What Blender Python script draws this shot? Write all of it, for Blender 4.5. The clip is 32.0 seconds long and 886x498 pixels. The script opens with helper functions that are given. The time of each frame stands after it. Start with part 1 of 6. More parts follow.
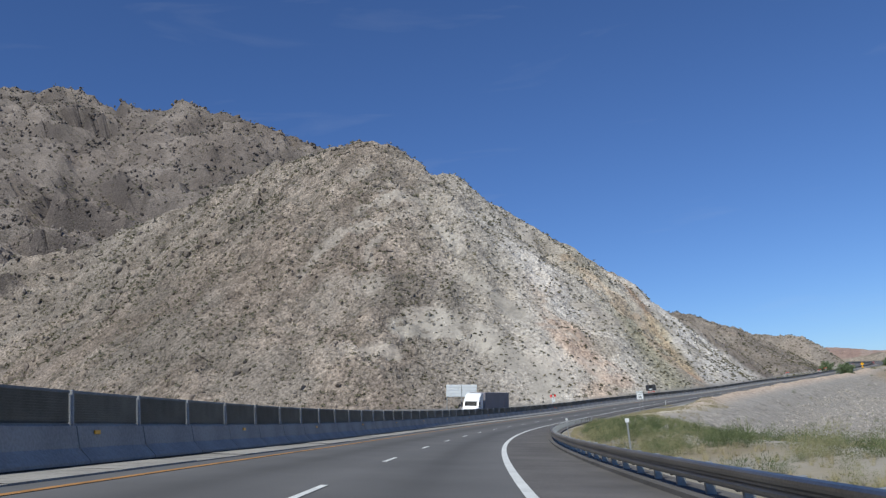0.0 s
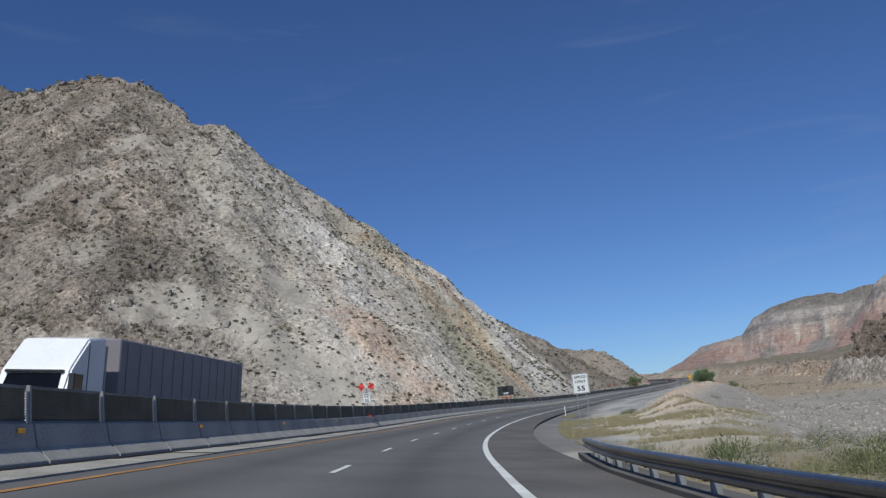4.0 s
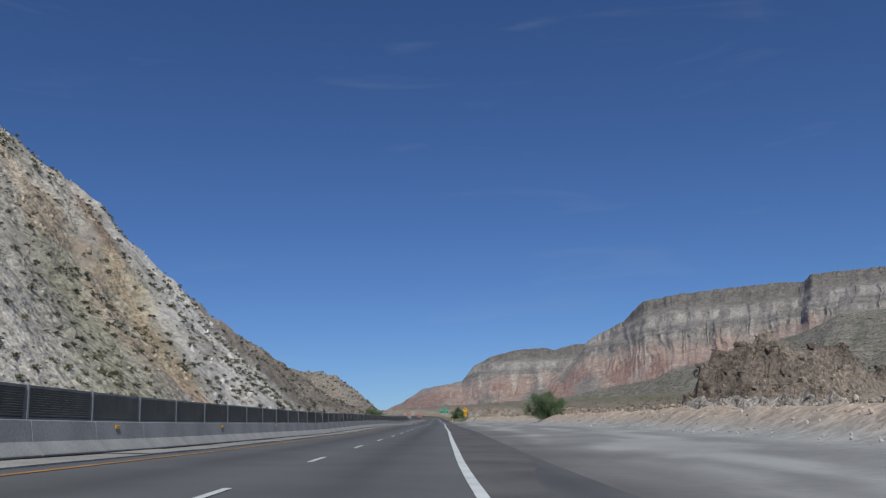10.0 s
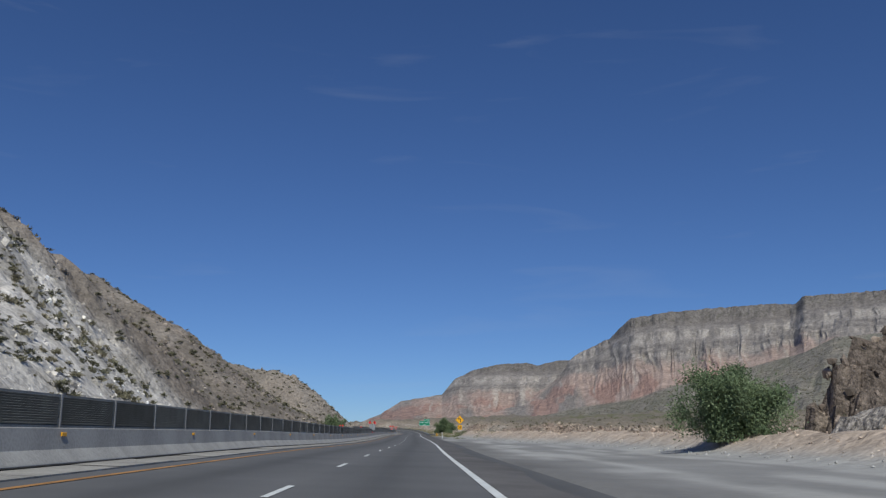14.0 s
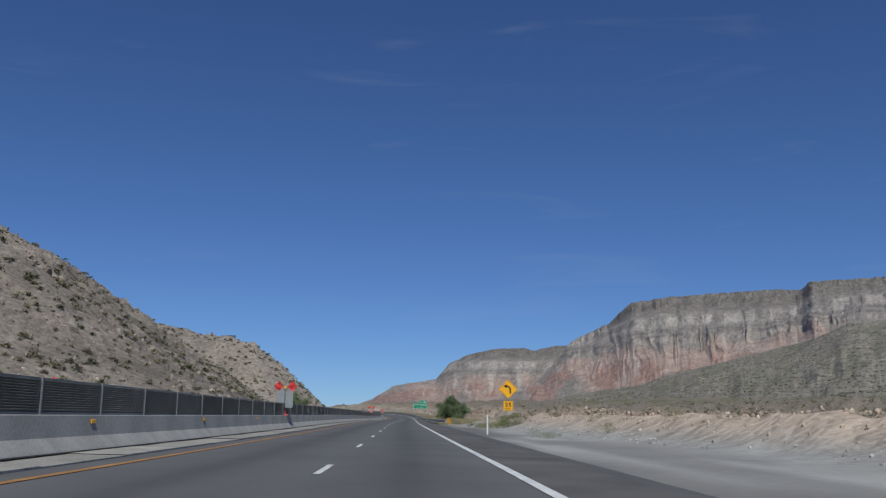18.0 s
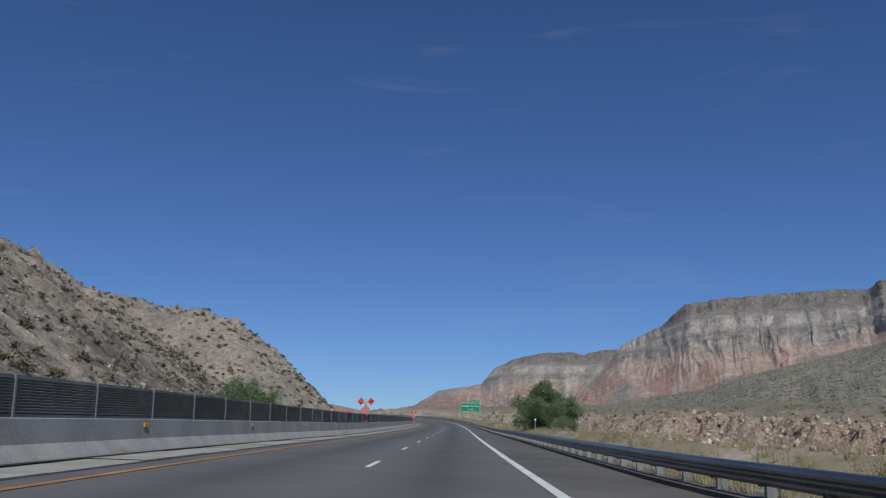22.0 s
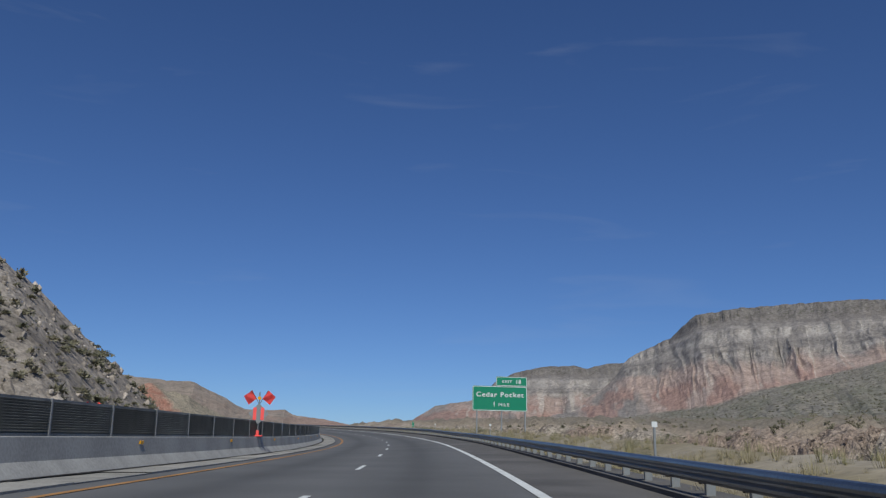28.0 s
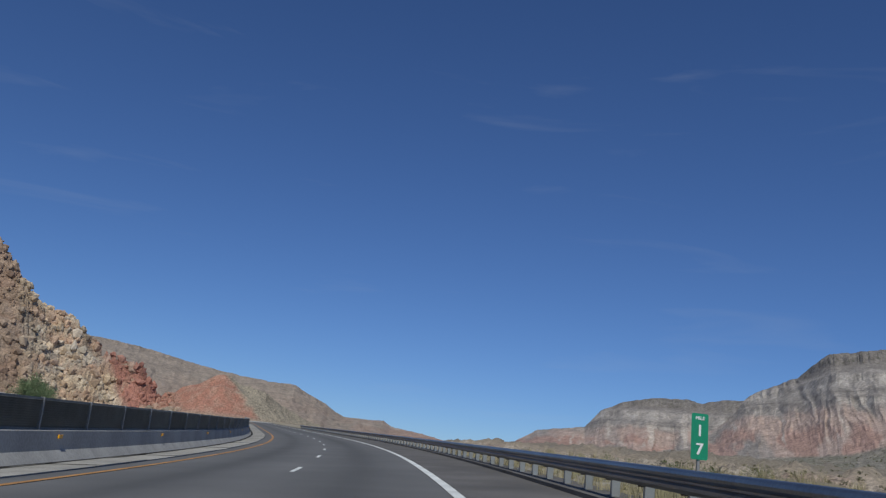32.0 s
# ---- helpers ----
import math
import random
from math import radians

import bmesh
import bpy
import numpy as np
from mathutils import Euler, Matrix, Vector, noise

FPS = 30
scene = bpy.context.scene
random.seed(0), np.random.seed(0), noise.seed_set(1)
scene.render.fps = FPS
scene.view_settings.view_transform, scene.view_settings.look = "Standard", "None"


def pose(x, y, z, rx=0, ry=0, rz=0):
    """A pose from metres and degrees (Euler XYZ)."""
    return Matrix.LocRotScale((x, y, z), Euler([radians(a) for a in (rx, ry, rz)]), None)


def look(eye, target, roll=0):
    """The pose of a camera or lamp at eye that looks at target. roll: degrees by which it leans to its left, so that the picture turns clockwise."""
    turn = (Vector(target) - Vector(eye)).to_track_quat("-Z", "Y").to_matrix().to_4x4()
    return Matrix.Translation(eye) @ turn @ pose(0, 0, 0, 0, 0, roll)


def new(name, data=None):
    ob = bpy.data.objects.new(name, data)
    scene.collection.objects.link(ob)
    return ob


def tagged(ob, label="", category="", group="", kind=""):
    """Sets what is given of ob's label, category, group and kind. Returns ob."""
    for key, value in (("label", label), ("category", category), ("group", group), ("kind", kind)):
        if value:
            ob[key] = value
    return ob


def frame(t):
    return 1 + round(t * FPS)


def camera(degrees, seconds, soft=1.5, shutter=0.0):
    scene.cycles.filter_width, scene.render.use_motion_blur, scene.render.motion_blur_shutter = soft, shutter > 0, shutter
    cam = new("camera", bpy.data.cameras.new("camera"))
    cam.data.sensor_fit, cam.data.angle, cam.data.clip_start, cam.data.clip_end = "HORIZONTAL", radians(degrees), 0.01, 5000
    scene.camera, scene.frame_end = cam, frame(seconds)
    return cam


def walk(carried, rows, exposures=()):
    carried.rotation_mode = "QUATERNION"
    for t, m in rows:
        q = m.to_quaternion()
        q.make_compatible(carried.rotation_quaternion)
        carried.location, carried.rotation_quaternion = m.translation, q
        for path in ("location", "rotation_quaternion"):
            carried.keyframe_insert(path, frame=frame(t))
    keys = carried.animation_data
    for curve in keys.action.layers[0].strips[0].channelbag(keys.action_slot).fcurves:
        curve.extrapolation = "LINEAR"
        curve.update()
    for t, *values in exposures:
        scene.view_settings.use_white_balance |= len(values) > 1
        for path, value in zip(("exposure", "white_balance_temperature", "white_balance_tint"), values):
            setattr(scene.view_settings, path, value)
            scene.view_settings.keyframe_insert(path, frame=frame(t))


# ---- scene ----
EXPO = -0.36
BRIGHTER = [(0.0, 0.42), (3.0, 0.22), (6.0, 0.08), (9.0, 0.0), (32.0, 0.0)]
SUN_EL = 48.0
SUN_STRENGTH = 4.2
SKY_STRENGTH = 0.07
SKY_TINT = (0.75, 1.0, 1.4)
# ---- camera ----
# seconds, x, y, z, yaw, pitch, roll
ROWS = [
    (0.0, 0.00, 0.00, 1.51, -0.67, 11.31, -5.31),
    (0.5, 0.14, 12.71, 1.38, -3.81, 11.11, -5.59),
    (1.0, 0.57, 25.35, 1.26, -5.28, 10.82, -5.49),
    (1.5, 1.28, 37.93, 1.14, -6.77, 11.06, -5.37),
    (2.0, 2.29, 50.43, 1.04, -8.32, 11.25, -5.71),
    (2.5, 3.61, 62.85, 0.96, -10.40, 10.68, -5.40),
    (3.0, 5.26, 75.17, 0.89, -12.04, 10.91, -5.48),
    (3.5, 7.25, 87.39, 0.83, -13.69, 11.15, -5.57),
    (4.0, 9.59, 99.49, 0.77, -15.33, 11.39, -5.66),
    (4.5, 12.31, 111.51, 0.72, -16.97, 11.62, -5.74),
    (5.0, 15.43, 123.48, 0.70, -19.84, 11.73, -6.35),
    (5.5, 18.97, 135.39, 0.71, -21.67, 11.80, -6.56),
    (6.0, 22.93, 147.22, 0.75, -23.30, 12.10, -6.14),
    (6.5, 27.30, 158.96, 0.81, -24.37, 12.07, -5.15),
    (7.0, 32.05, 170.61, 0.90, -27.98, 12.23, -6.23),
    (7.5, 37.15, 182.16, 1.02, -28.99, 12.99, -6.19),
    (8.0, 42.59, 193.61, 1.17, -31.27, 13.43, -5.76),
    (8.5, 48.31, 204.95, 1.34, -32.00, 14.55, -5.36),
    (9.0, 54.26, 216.14, 1.52, -32.32, 14.57, -4.36),
    (9.5, 60.42, 227.20, 1.71, -33.32, 15.09, -3.55),
    (10.0, 66.78, 238.13, 1.92, -33.48, 12.46, -1.92),
    (10.5, 73.31, 248.93, 2.14, -34.64, 14.42, -2.10),
    (11.0, 80.00, 259.61, 2.36, -35.22, 13.64, -1.80),
    (11.5, 86.79, 270.21, 2.60, -35.07, 13.68, -0.83),
    (12.0, 93.62, 280.76, 2.85, -34.89, 13.62, -0.37),
    (12.5, 100.48, 291.36, 3.11, -34.82, 14.03, 0.14),
    (13.0, 107.42, 302.10, 3.36, -35.44, 13.71, -0.65),
    (13.5, 114.42, 312.96, 3.61, -35.13, 14.71, -0.49),
    (14.0, 121.47, 323.95, 3.85, -34.58, 13.35, -0.08),
    (14.5, 128.59, 335.09, 4.10, -33.58, 13.31, -0.05),
    (15.0, 135.78, 346.34, 4.34, -33.43, 13.17, -0.16),
    (15.5, 143.07, 357.70, 4.57, -33.28, 13.04, -0.28),
    (16.0, 150.45, 369.18, 4.81, -33.13, 12.90, -0.39),
    (16.5, 157.90, 380.74, 5.04, -32.98, 12.76, -0.51),
    (17.0, 165.40, 392.35, 5.29, -33.79, 11.75, -0.25),
    (17.5, 172.94, 404.02, 5.55, -34.36, 12.44, -0.17),
    (18.0, 180.51, 415.76, 5.82, -34.94, 12.41, 0.50),
    (18.5, 188.10, 427.57, 6.11, -33.46, 12.30, 1.10),
    (19.0, 195.71, 439.46, 6.41, -33.20, 12.19, 1.33),
    (19.5, 203.34, 451.41, 6.72, -33.86, 12.79, 1.07),
    (20.0, 211.01, 463.43, 7.04, -33.49, 12.63, 1.24),
    (20.5, 218.70, 475.47, 7.37, -31.58, 12.10, 0.30),
    (21.0, 226.39, 487.49, 7.68, -31.72, 12.41, 0.70),
    (21.5, 234.08, 499.49, 7.99, -32.10, 12.86, 1.01),
    (22.0, 241.78, 511.47, 8.29, -31.93, 12.78, 0.76),
    (22.5, 249.48, 523.43, 8.59, -31.82, 13.00, 1.48),
    (23.0, 257.20, 535.36, 8.88, -32.84, 12.41, 0.44),
    (23.5, 264.95, 547.25, 9.15, -31.89, 11.28, 1.13),
    (24.0, 272.73, 559.11, 9.42, -33.17, 12.48, 0.36),
    (24.5, 280.51, 570.93, 9.70, -33.27, 12.89, 0.32),
    (25.0, 288.26, 582.72, 9.99, -33.34, 13.12, -0.06),
    (25.5, 295.97, 594.48, 10.30, -33.41, 13.35, -0.44),
    (26.0, 303.60, 606.23, 10.62, -33.48, 13.58, -0.82),
    (26.5, 311.13, 618.00, 10.97, -33.55, 13.81, -1.20),
    (27.0, 318.54, 629.79, 11.32, -32.76, 14.20, -0.56),
    (27.5, 325.85, 641.59, 11.70, -32.20, 13.81, -0.40),
    (28.0, 333.11, 653.36, 12.08, -32.01, 13.85, 0.96),
    (28.5, 340.34, 665.13, 12.49, -30.52, 13.60, 2.13),
    (29.0, 347.53, 676.96, 12.90, -29.97, 12.51, 2.53),
    (29.5, 354.59, 688.87, 13.33, -31.06, 12.58, 3.25),
    (30.0, 361.47, 700.91, 13.77, -31.50, 13.72, 2.52),
    (30.5, 368.12, 713.10, 14.23, -29.49, 13.94, 3.82),
    (31.0, 374.50, 725.44, 14.70, -28.18, 14.29, 4.53),
    (31.5, 380.57, 737.96, 15.18, -27.23, 14.36, 5.24),
    (32.0, 386.30, 750.66, 15.67, -24.26, 14.74, 6.24),
]

cam = camera(55.3, 32.0, soft=1.3)
walk(cam, [(t, pose(x, y, z, 90 + p, 0, w) @ pose(0, 0, 0, 0, 0, r)) for t, x, y, z, w, p, r in ROWS],
     exposures=[(t, EXPO + e) for t, e in BRIGHTER])

# ---- light ----
SUN_FROM = Vector((-0.45, -0.893, 0)).normalized() * math.cos(radians(SUN_EL)) + Vector((0, 0, math.sin(radians(SUN_EL))))
world = bpy.data.worlds.new("sky")
scene.world = world
world.use_nodes = True
wn, wl = world.node_tree.nodes, world.node_tree.links
sky = wn.new("ShaderNodeTexSky")
sky.sky_type = "NISHITA"
sky.sun_disc = False
sky.sun_elevation = radians(SUN_EL)
sky.sun_rotation = math.atan2(SUN_FROM.x, SUN_FROM.y)
sky.altitude, sky.air_density, sky.dust_density, sky.ozone_density = 1500, 1.0, 0.1, 4.0
# thin streaks of high cloud
wt = wn.new("ShaderNodeTexCoord")
wm = wn.new("ShaderNodeMapping")
wm.inputs["Scale"].default_value = (2.2, 2.2, 15.0)
wz = wn.new("ShaderNodeTexNoise")
wz.inputs["Scale"].default_value, wz.inputs["Detail"].default_value, wz.inputs["Distortion"].default_value = 1.6, 6.0, 0.6
wr = wn.new("ShaderNodeValToRGB")
wr.color_ramp.elements[0].position, wr.color_ramp.elements[1].position = 0.6, 0.95
wr.color_ramp.elements[0].color, wr.color_ramp.elements[1].color = (0, 0, 0, 1), (0.16, 0.16, 0.16, 1)
wx = wn.new("ShaderNodeMix")
wx.data_type = "RGBA"
wx.inputs[7].default_value = (7.5, 8.2, 9.2, 1)
wl.new(wt.outputs["Generated"], wm.inputs["Vector"])
wl.new(wm.outputs["Vector"], wz.inputs["Vector"])
wl.new(wz.outputs["Fac"], wr.inputs["Fac"])
wl.new(wr.outputs["Color"], wx.inputs[0])
wh = wn.new("ShaderNodeVectorMath")
wh.operation = "MULTIPLY"
wh.inputs[1].default_value = SKY_TINT
wl.new(sky.outputs["Color"], wh.inputs[0])
wl.new(wh.outputs[0], wx.inputs[6])
wl.new(wx.outputs[2], wn["Background"].inputs["Color"])
wn["Background"].inputs["Strength"].default_value = SKY_STRENGTH
sun = new("sun", bpy.data.lights.new("sun", "SUN"))
sun.data.energy, sun.data.angle, sun.data.color = SUN_STRENGTH, radians(0.53), (1.0, 0.985, 0.905)
sun.matrix_world = look(SUN_FROM * 100, (0, 0, 0))


# ---- materials ----
def material(name, color, rough=0.8, metal=0.0, spread=0.25, scale=3.0, fine=40.0, bump=0.2, dist=0.02, attr="", random_tint=0.0,
             hue=None, coords="Object"):
    """A surface with blotches at two scales and a fine relief. attr: a colour attribute that tints it; hue: a second colour for the blotches."""
    m = bpy.data.materials.new(name)
    m.use_nodes = True
    n, l = m.node_tree.nodes, m.node_tree.links
    b = n["Principled BSDF"]
    b.inputs["Roughness"].default_value, b.inputs["Metallic"].default_value = rough, metal
    b.inputs["Specular IOR Level"].default_value = 0.5 if (metal or rough < 0.6) else 0.2
    tc = n.new("ShaderNodeTexCoord")
    big, small = n.new("ShaderNodeTexNoise"), n.new("ShaderNodeTexNoise")
    big.inputs["Scale"].default_value, big.inputs["Detail"].default_value = scale, 5.0
    small.inputs["Scale"].default_value, small.inputs["Detail"].default_value = fine, 4.0
    for q in (big, small):
        l.new(tc.outputs[coords], q.inputs["Vector"])
    add = n.new("ShaderNodeMath")
    add.operation = "ADD"
    l.new(big.outputs["Fac"], add.inputs[0])
    l.new(small.outputs["Fac"], add.inputs[1])
    ramp = n.new("ShaderNodeMapRange")
    ramp.inputs[1].default_value, ramp.inputs[2].default_value = 0.7, 1.3
    ramp.inputs[3].default_value, ramp.inputs[4].default_value = 1 - spread, 1 + spread
    l.new(add.outputs[0], ramp.inputs[0])
    if attr:
        src = n.new("ShaderNodeAttribute")
        src.attribute_name = attr
        col = src.outputs["Color"]
    else:
        src = n.new("ShaderNodeRGB")
        src.outputs[0].default_value = (*color, 1)
        col = src.outputs[0]
    if hue:
        mx = n.new("ShaderNodeMix")
        mx.data_type = "RGBA"
        hr = n.new("ShaderNodeMapRange")
        hr.inputs[1].default_value, hr.inputs[2].default_value = 0.42, 0.62
        l.new(big.outputs["Fac"], hr.inputs[0])
        l.new(hr.outputs[0], mx.inputs[0])
        l.new(col, mx.inputs[6])
        mx.inputs[7].default_value = (*hue, 1)
        col = mx.outputs[2]
    vm = n.new("ShaderNodeVectorMath")
    vm.operation = "SCALE"
    l.new(col, vm.inputs[0])
    l.new(ramp.outputs[0], vm.inputs["Scale"])
    out = vm.outputs[0]
    if random_tint:
        oi, rr = n.new("ShaderNodeObjectInfo"), n.new("ShaderNodeMapRange")
        rr.inputs[3].default_value, rr.inputs[4].default_value = 1 - random_tint, 1 + random_tint
        l.new(oi.outputs["Random"], rr.inputs[0])
        v2 = n.new("ShaderNodeVectorMath")
        v2.operation = "SCALE"
        l.new(out, v2.inputs[0])
        l.new(rr.outputs[0], v2.inputs["Scale"])
        out = v2.outputs[0]
    l.new(out, b.inputs["Base Color"])
    if bump:
        bp = n.new("ShaderNodeBump")
        bp.inputs["Strength"].default_value, bp.inputs["Distance"].default_value = bump, dist
        l.new(add.outputs[0], bp.inputs["Height"])
        l.new(bp.outputs["Normal"], b.inputs["Normal"])
    return m




def land_material():
    """Desert land: the tint is its soil or rock, the tint's alpha how rocky it is."""
    m = bpy.data.materials.new("desert_land")
    m.use_nodes = True
    n, l = m.node_tree.nodes, m.node_tree.links
    b = n["Principled BSDF"]
    b.inputs["Roughness"].default_value, b.inputs["Specular IOR Level"].default_value = 0.95, 0.15
    tc, at_ = n.new("ShaderNodeTexCoord"), n.new("ShaderNodeAttribute")
    at_.attribute_name = "tint"

    def noise_of(scale, detail=4.0):
        q = n.new("ShaderNodeTexNoise")
        q.inputs["Scale"].default_value, q.inputs["Detail"].default_value = scale, detail
        l.new(tc.outputs["Object"], q.inputs["Vector"])
        return q.outputs["Fac"]

    def calc(op, a, c):
        q = n.new("ShaderNodeMath")
        q.operation = op
        for k, v in enumerate((a, c)):
            if isinstance(v, float):
                q.inputs[k].default_value = v
            else:
                l.new(v, q.inputs[k])
        return q.outputs[0]

    def blocks(scale):
        q = n.new("ShaderNodeTexVoronoi")
        q.inputs["Scale"].default_value = scale
        l.new(tc.outputs["Object"], q.inputs["Vector"])
        return q

    big, mid, fine = noise_of(0.16), noise_of(0.7, 6.0), noise_of(3.2, 5.0)
    b1, b2 = blocks(0.42), blocks(1.25)
    tone = n.new("ShaderNodeSeparateColor")
    l.new(b2.outputs["Color"], tone.inputs[0])
    rocky = calc("ADD", calc("MULTIPLY", calc("SUBTRACT", mid, 0.5), 1.9), calc("MULTIPLY", calc("SUBTRACT", fine, 0.5), 2.0))
    rocky = calc("ADD", rocky, calc("MULTIPLY", calc("SUBTRACT", tone.outputs[0], 0.5), 0.5))
    plain = calc("ADD", calc("MULTIPLY", calc("SUBTRACT", big, 0.5), 0.7), calc("MULTIPLY", calc("SUBTRACT", fine, 0.5), 0.3))
    mixed = n.new("ShaderNodeMix")
    l.new(at_.outputs["Alpha"], mixed.inputs[0])
    l.new(plain, mixed.inputs[2])
    l.new(rocky, mixed.inputs[3])
    gain = calc("MAXIMUM", calc("ADD", mixed.outputs[0], 1.0), 0.3)
    spots = n.new("ShaderNodeMapRange")
    spots.inputs[1].default_value, spots.inputs[2].default_value = 0.55, 0.61
    l.new(noise_of(0.8, 2.0), spots.inputs[0])
    where = n.new("ShaderNodeMapRange")
    where.inputs[1].default_value, where.inputs[2].default_value, where.inputs[3].default_value = 0.42, 0.6, 0.08
    l.new(noise_of(0.07, 3.0), where.inputs[0])
    amount = calc("MULTIPLY", calc("MULTIPLY", spots.outputs[0], at_.outputs["Alpha"]), calc("MULTIPLY", where.outputs[0], 0.5))
    mx = n.new("ShaderNodeMix")
    mx.data_type = "RGBA"
    l.new(amount, mx.inputs[0])
    l.new(at_.outputs["Color"], mx.inputs[6])
    mx.inputs[7].default_value = (0.085, 0.076, 0.054, 1)
    vm = n.new("ShaderNodeVectorMath")
    vm.operation = "SCALE"
    l.new(mx.outputs[2], vm.inputs[0])
    l.new(gain, vm.inputs["Scale"])
    l.new(vm.outputs[0], b.inputs["Base Color"])
    height = calc("ADD", calc("MULTIPLY", b1.outputs["Distance"], -0.9), calc("MULTIPLY", b2.outputs["Distance"], -0.35))
    height = calc("ADD", height, calc("ADD", calc("MULTIPLY", mid, 1.2), calc("MULTIPLY", fine, 0.35)))
    bp = n.new("ShaderNodeBump")
    bp.inputs["Distance"].default_value = 0.8
    l.new(calc("ADD", calc("MULTIPLY", at_.outputs["Alpha"], 0.9), 0.04), bp.inputs["Strength"])
    l.new(height, bp.inputs["Height"])
    l.new(bp.outputs["Normal"], b.inputs["Normal"])
    return m


def mesa_material():
    """Far rock: the tint is its bed, the tint's alpha how thickly scrub dots it."""
    m = bpy.data.materials.new("mesa_rock")
    m.use_nodes = True
    n, l = m.node_tree.nodes, m.node_tree.links
    b = n["Principled BSDF"]
    b.inputs["Roughness"].default_value, b.inputs["Specular IOR Level"].default_value = 0.95, 0.15
    tc, at_ = n.new("ShaderNodeTexCoord"), n.new("ShaderNodeAttribute")
    at_.attribute_name = "tint"
    facs = []
    for scale, detail in ((0.022, 5.0), (0.09, 5.0), (0.3, 3.0), (0.1, 2.0)):
        q = n.new("ShaderNodeTexNoise")
        q.inputs["Scale"].default_value, q.inputs["Detail"].default_value = scale, detail
        l.new(tc.outputs["Object"], q.inputs["Vector"])
        facs.append(q.outputs["Fac"])
    total = None
    for f, weight in zip(facs[:3], (0.9, 1.1, 0.9)):
        q = n.new("ShaderNodeMath")
        q.operation = "MULTIPLY_ADD"
        q.inputs[1].default_value = weight
        l.new(f, q.inputs[0])
        if total is None:
            q.inputs[2].default_value = -0.45
        else:
            l.new(total, q.inputs[2])
        total = q.outputs[0]
    dots = n.new("ShaderNodeMapRange")
    dots.inputs[1].default_value, dots.inputs[2].default_value, dots.inputs[4].default_value = 0.52, 0.6, 0.55
    l.new(facs[3], dots.inputs[0])
    amount = n.new("ShaderNodeMath")
    amount.operation = "MULTIPLY"
    l.new(dots.outputs[0], amount.inputs[0])
    l.new(at_.outputs["Alpha"], amount.inputs[1])
    mx = n.new("ShaderNodeMix")
    mx.data_type = "RGBA"
    l.new(amount.outputs[0], mx.inputs[0])
    l.new(at_.outputs["Color"], mx.inputs[6])
    mx.inputs[7].default_value = (0.083, 0.085, 0.058, 1)
    vm = n.new("ShaderNodeVectorMath")
    vm.operation = "SCALE"
    l.new(mx.outputs[2], vm.inputs[0])
    l.new(total, vm.inputs["Scale"])
    l.new(vm.outputs[0], b.inputs["Base Color"])
    bp = n.new("ShaderNodeBump")
    bp.inputs["Strength"].default_value, bp.inputs["Distance"].default_value = 0.8, 5.0
    l.new(total, bp.inputs["Height"])
    l.new(bp.outputs["Normal"], b.inputs["Normal"])
    return m


M_ground = land_material()
M_mesa = mesa_material()
M_asphalt = material("asphalt", (0.13, 0.125, 0.12), 0.85, spread=0.14, scale=0.35, fine=60, bump=0.25, dist=0.006, attr="tint")
M_shoulder = material("shoulder_asphalt", (0.118, 0.113, 0.108), 0.9, spread=0.35, scale=0.4, fine=40, bump=0.3, dist=0.008)
M_white = material("white_road_paint", (0.62, 0.64, 0.62), 0.7, spread=0.22, scale=1.2, fine=30, bump=0.1, dist=0.003)
M_yellow = material("yellow_road_paint", (0.38, 0.2, 0.075), 0.75, spread=0.35, scale=1.0, fine=25, bump=0.1, dist=0.003)
M_concrete = material("concrete", (0.31, 0.307, 0.292), 0.85, spread=0.2, scale=0.8, fine=14, bump=0.2, dist=0.006, random_tint=0.03)
M_gutter = material("gutter_concrete", (0.3, 0.29, 0.265), 0.9, spread=0.28, scale=0.9, fine=12, bump=0.25, dist=0.01, random_tint=0.1)
M_seal = material("black_joint_seal", (0.03, 0.029, 0.028), 0.85, spread=0.4, scale=1.5, fine=12, bump=0.3, dist=0.01)
M_galv = material("galvanised_steel", (0.33, 0.345, 0.34), 0.5, 0.6, spread=0.12, scale=3, fine=40, bump=0.05, dist=0.004, random_tint=0.05)
M_rail = material("weathered_guardrail_steel", (0.26, 0.25, 0.232), 0.36, 0.95, spread=0.2, scale=1.2, fine=20, bump=0.05, dist=0.004, random_tint=0.06)
M_screen = material("dark_louvre_steel", (0.2, 0.21, 0.205), 0.6, 0.2, spread=0.3, scale=1.5, fine=20, bump=0.1, dist=0.004, random_tint=0.18)
M_post = material("grey_screen_post", (0.27, 0.275, 0.278), 0.55, 0.5, spread=0.2, scale=2, fine=20, bump=0.1, dist=0.004)
M_signwhite = material("white_sign_sheeting", (0.64, 0.67, 0.67), 0.5, spread=0.05, scale=2, fine=20, bump=0.03, dist=0.002)
M_black = material("black_sign_ink", (0.012, 0.012, 0.012), 0.5, spread=0.2, scale=4, fine=30, bump=0.0)
M_signyellow = material("yellow_sign_sheeting", (0.85, 0.42, 0.01), 0.35, spread=0.06, scale=2, fine=20, bump=0.03, dist=0.002)
M_green = material("green_sign_sheeting", (0.004, 0.215, 0.115), 0.45, spread=0.08, scale=1.5, fine=20, bump=0.03, dist=0.002)
M_orange = material("fluorescent_orange_cloth", (0.98, 0.125, 0.115), 0.7, spread=0.08, scale=4, fine=30, bump=0.1, dist=0.005)
M_reflector = material("amber_reflector", (0.85, 0.4, 0.01), 0.3, spread=0.1, scale=5, fine=40, bump=0.0)
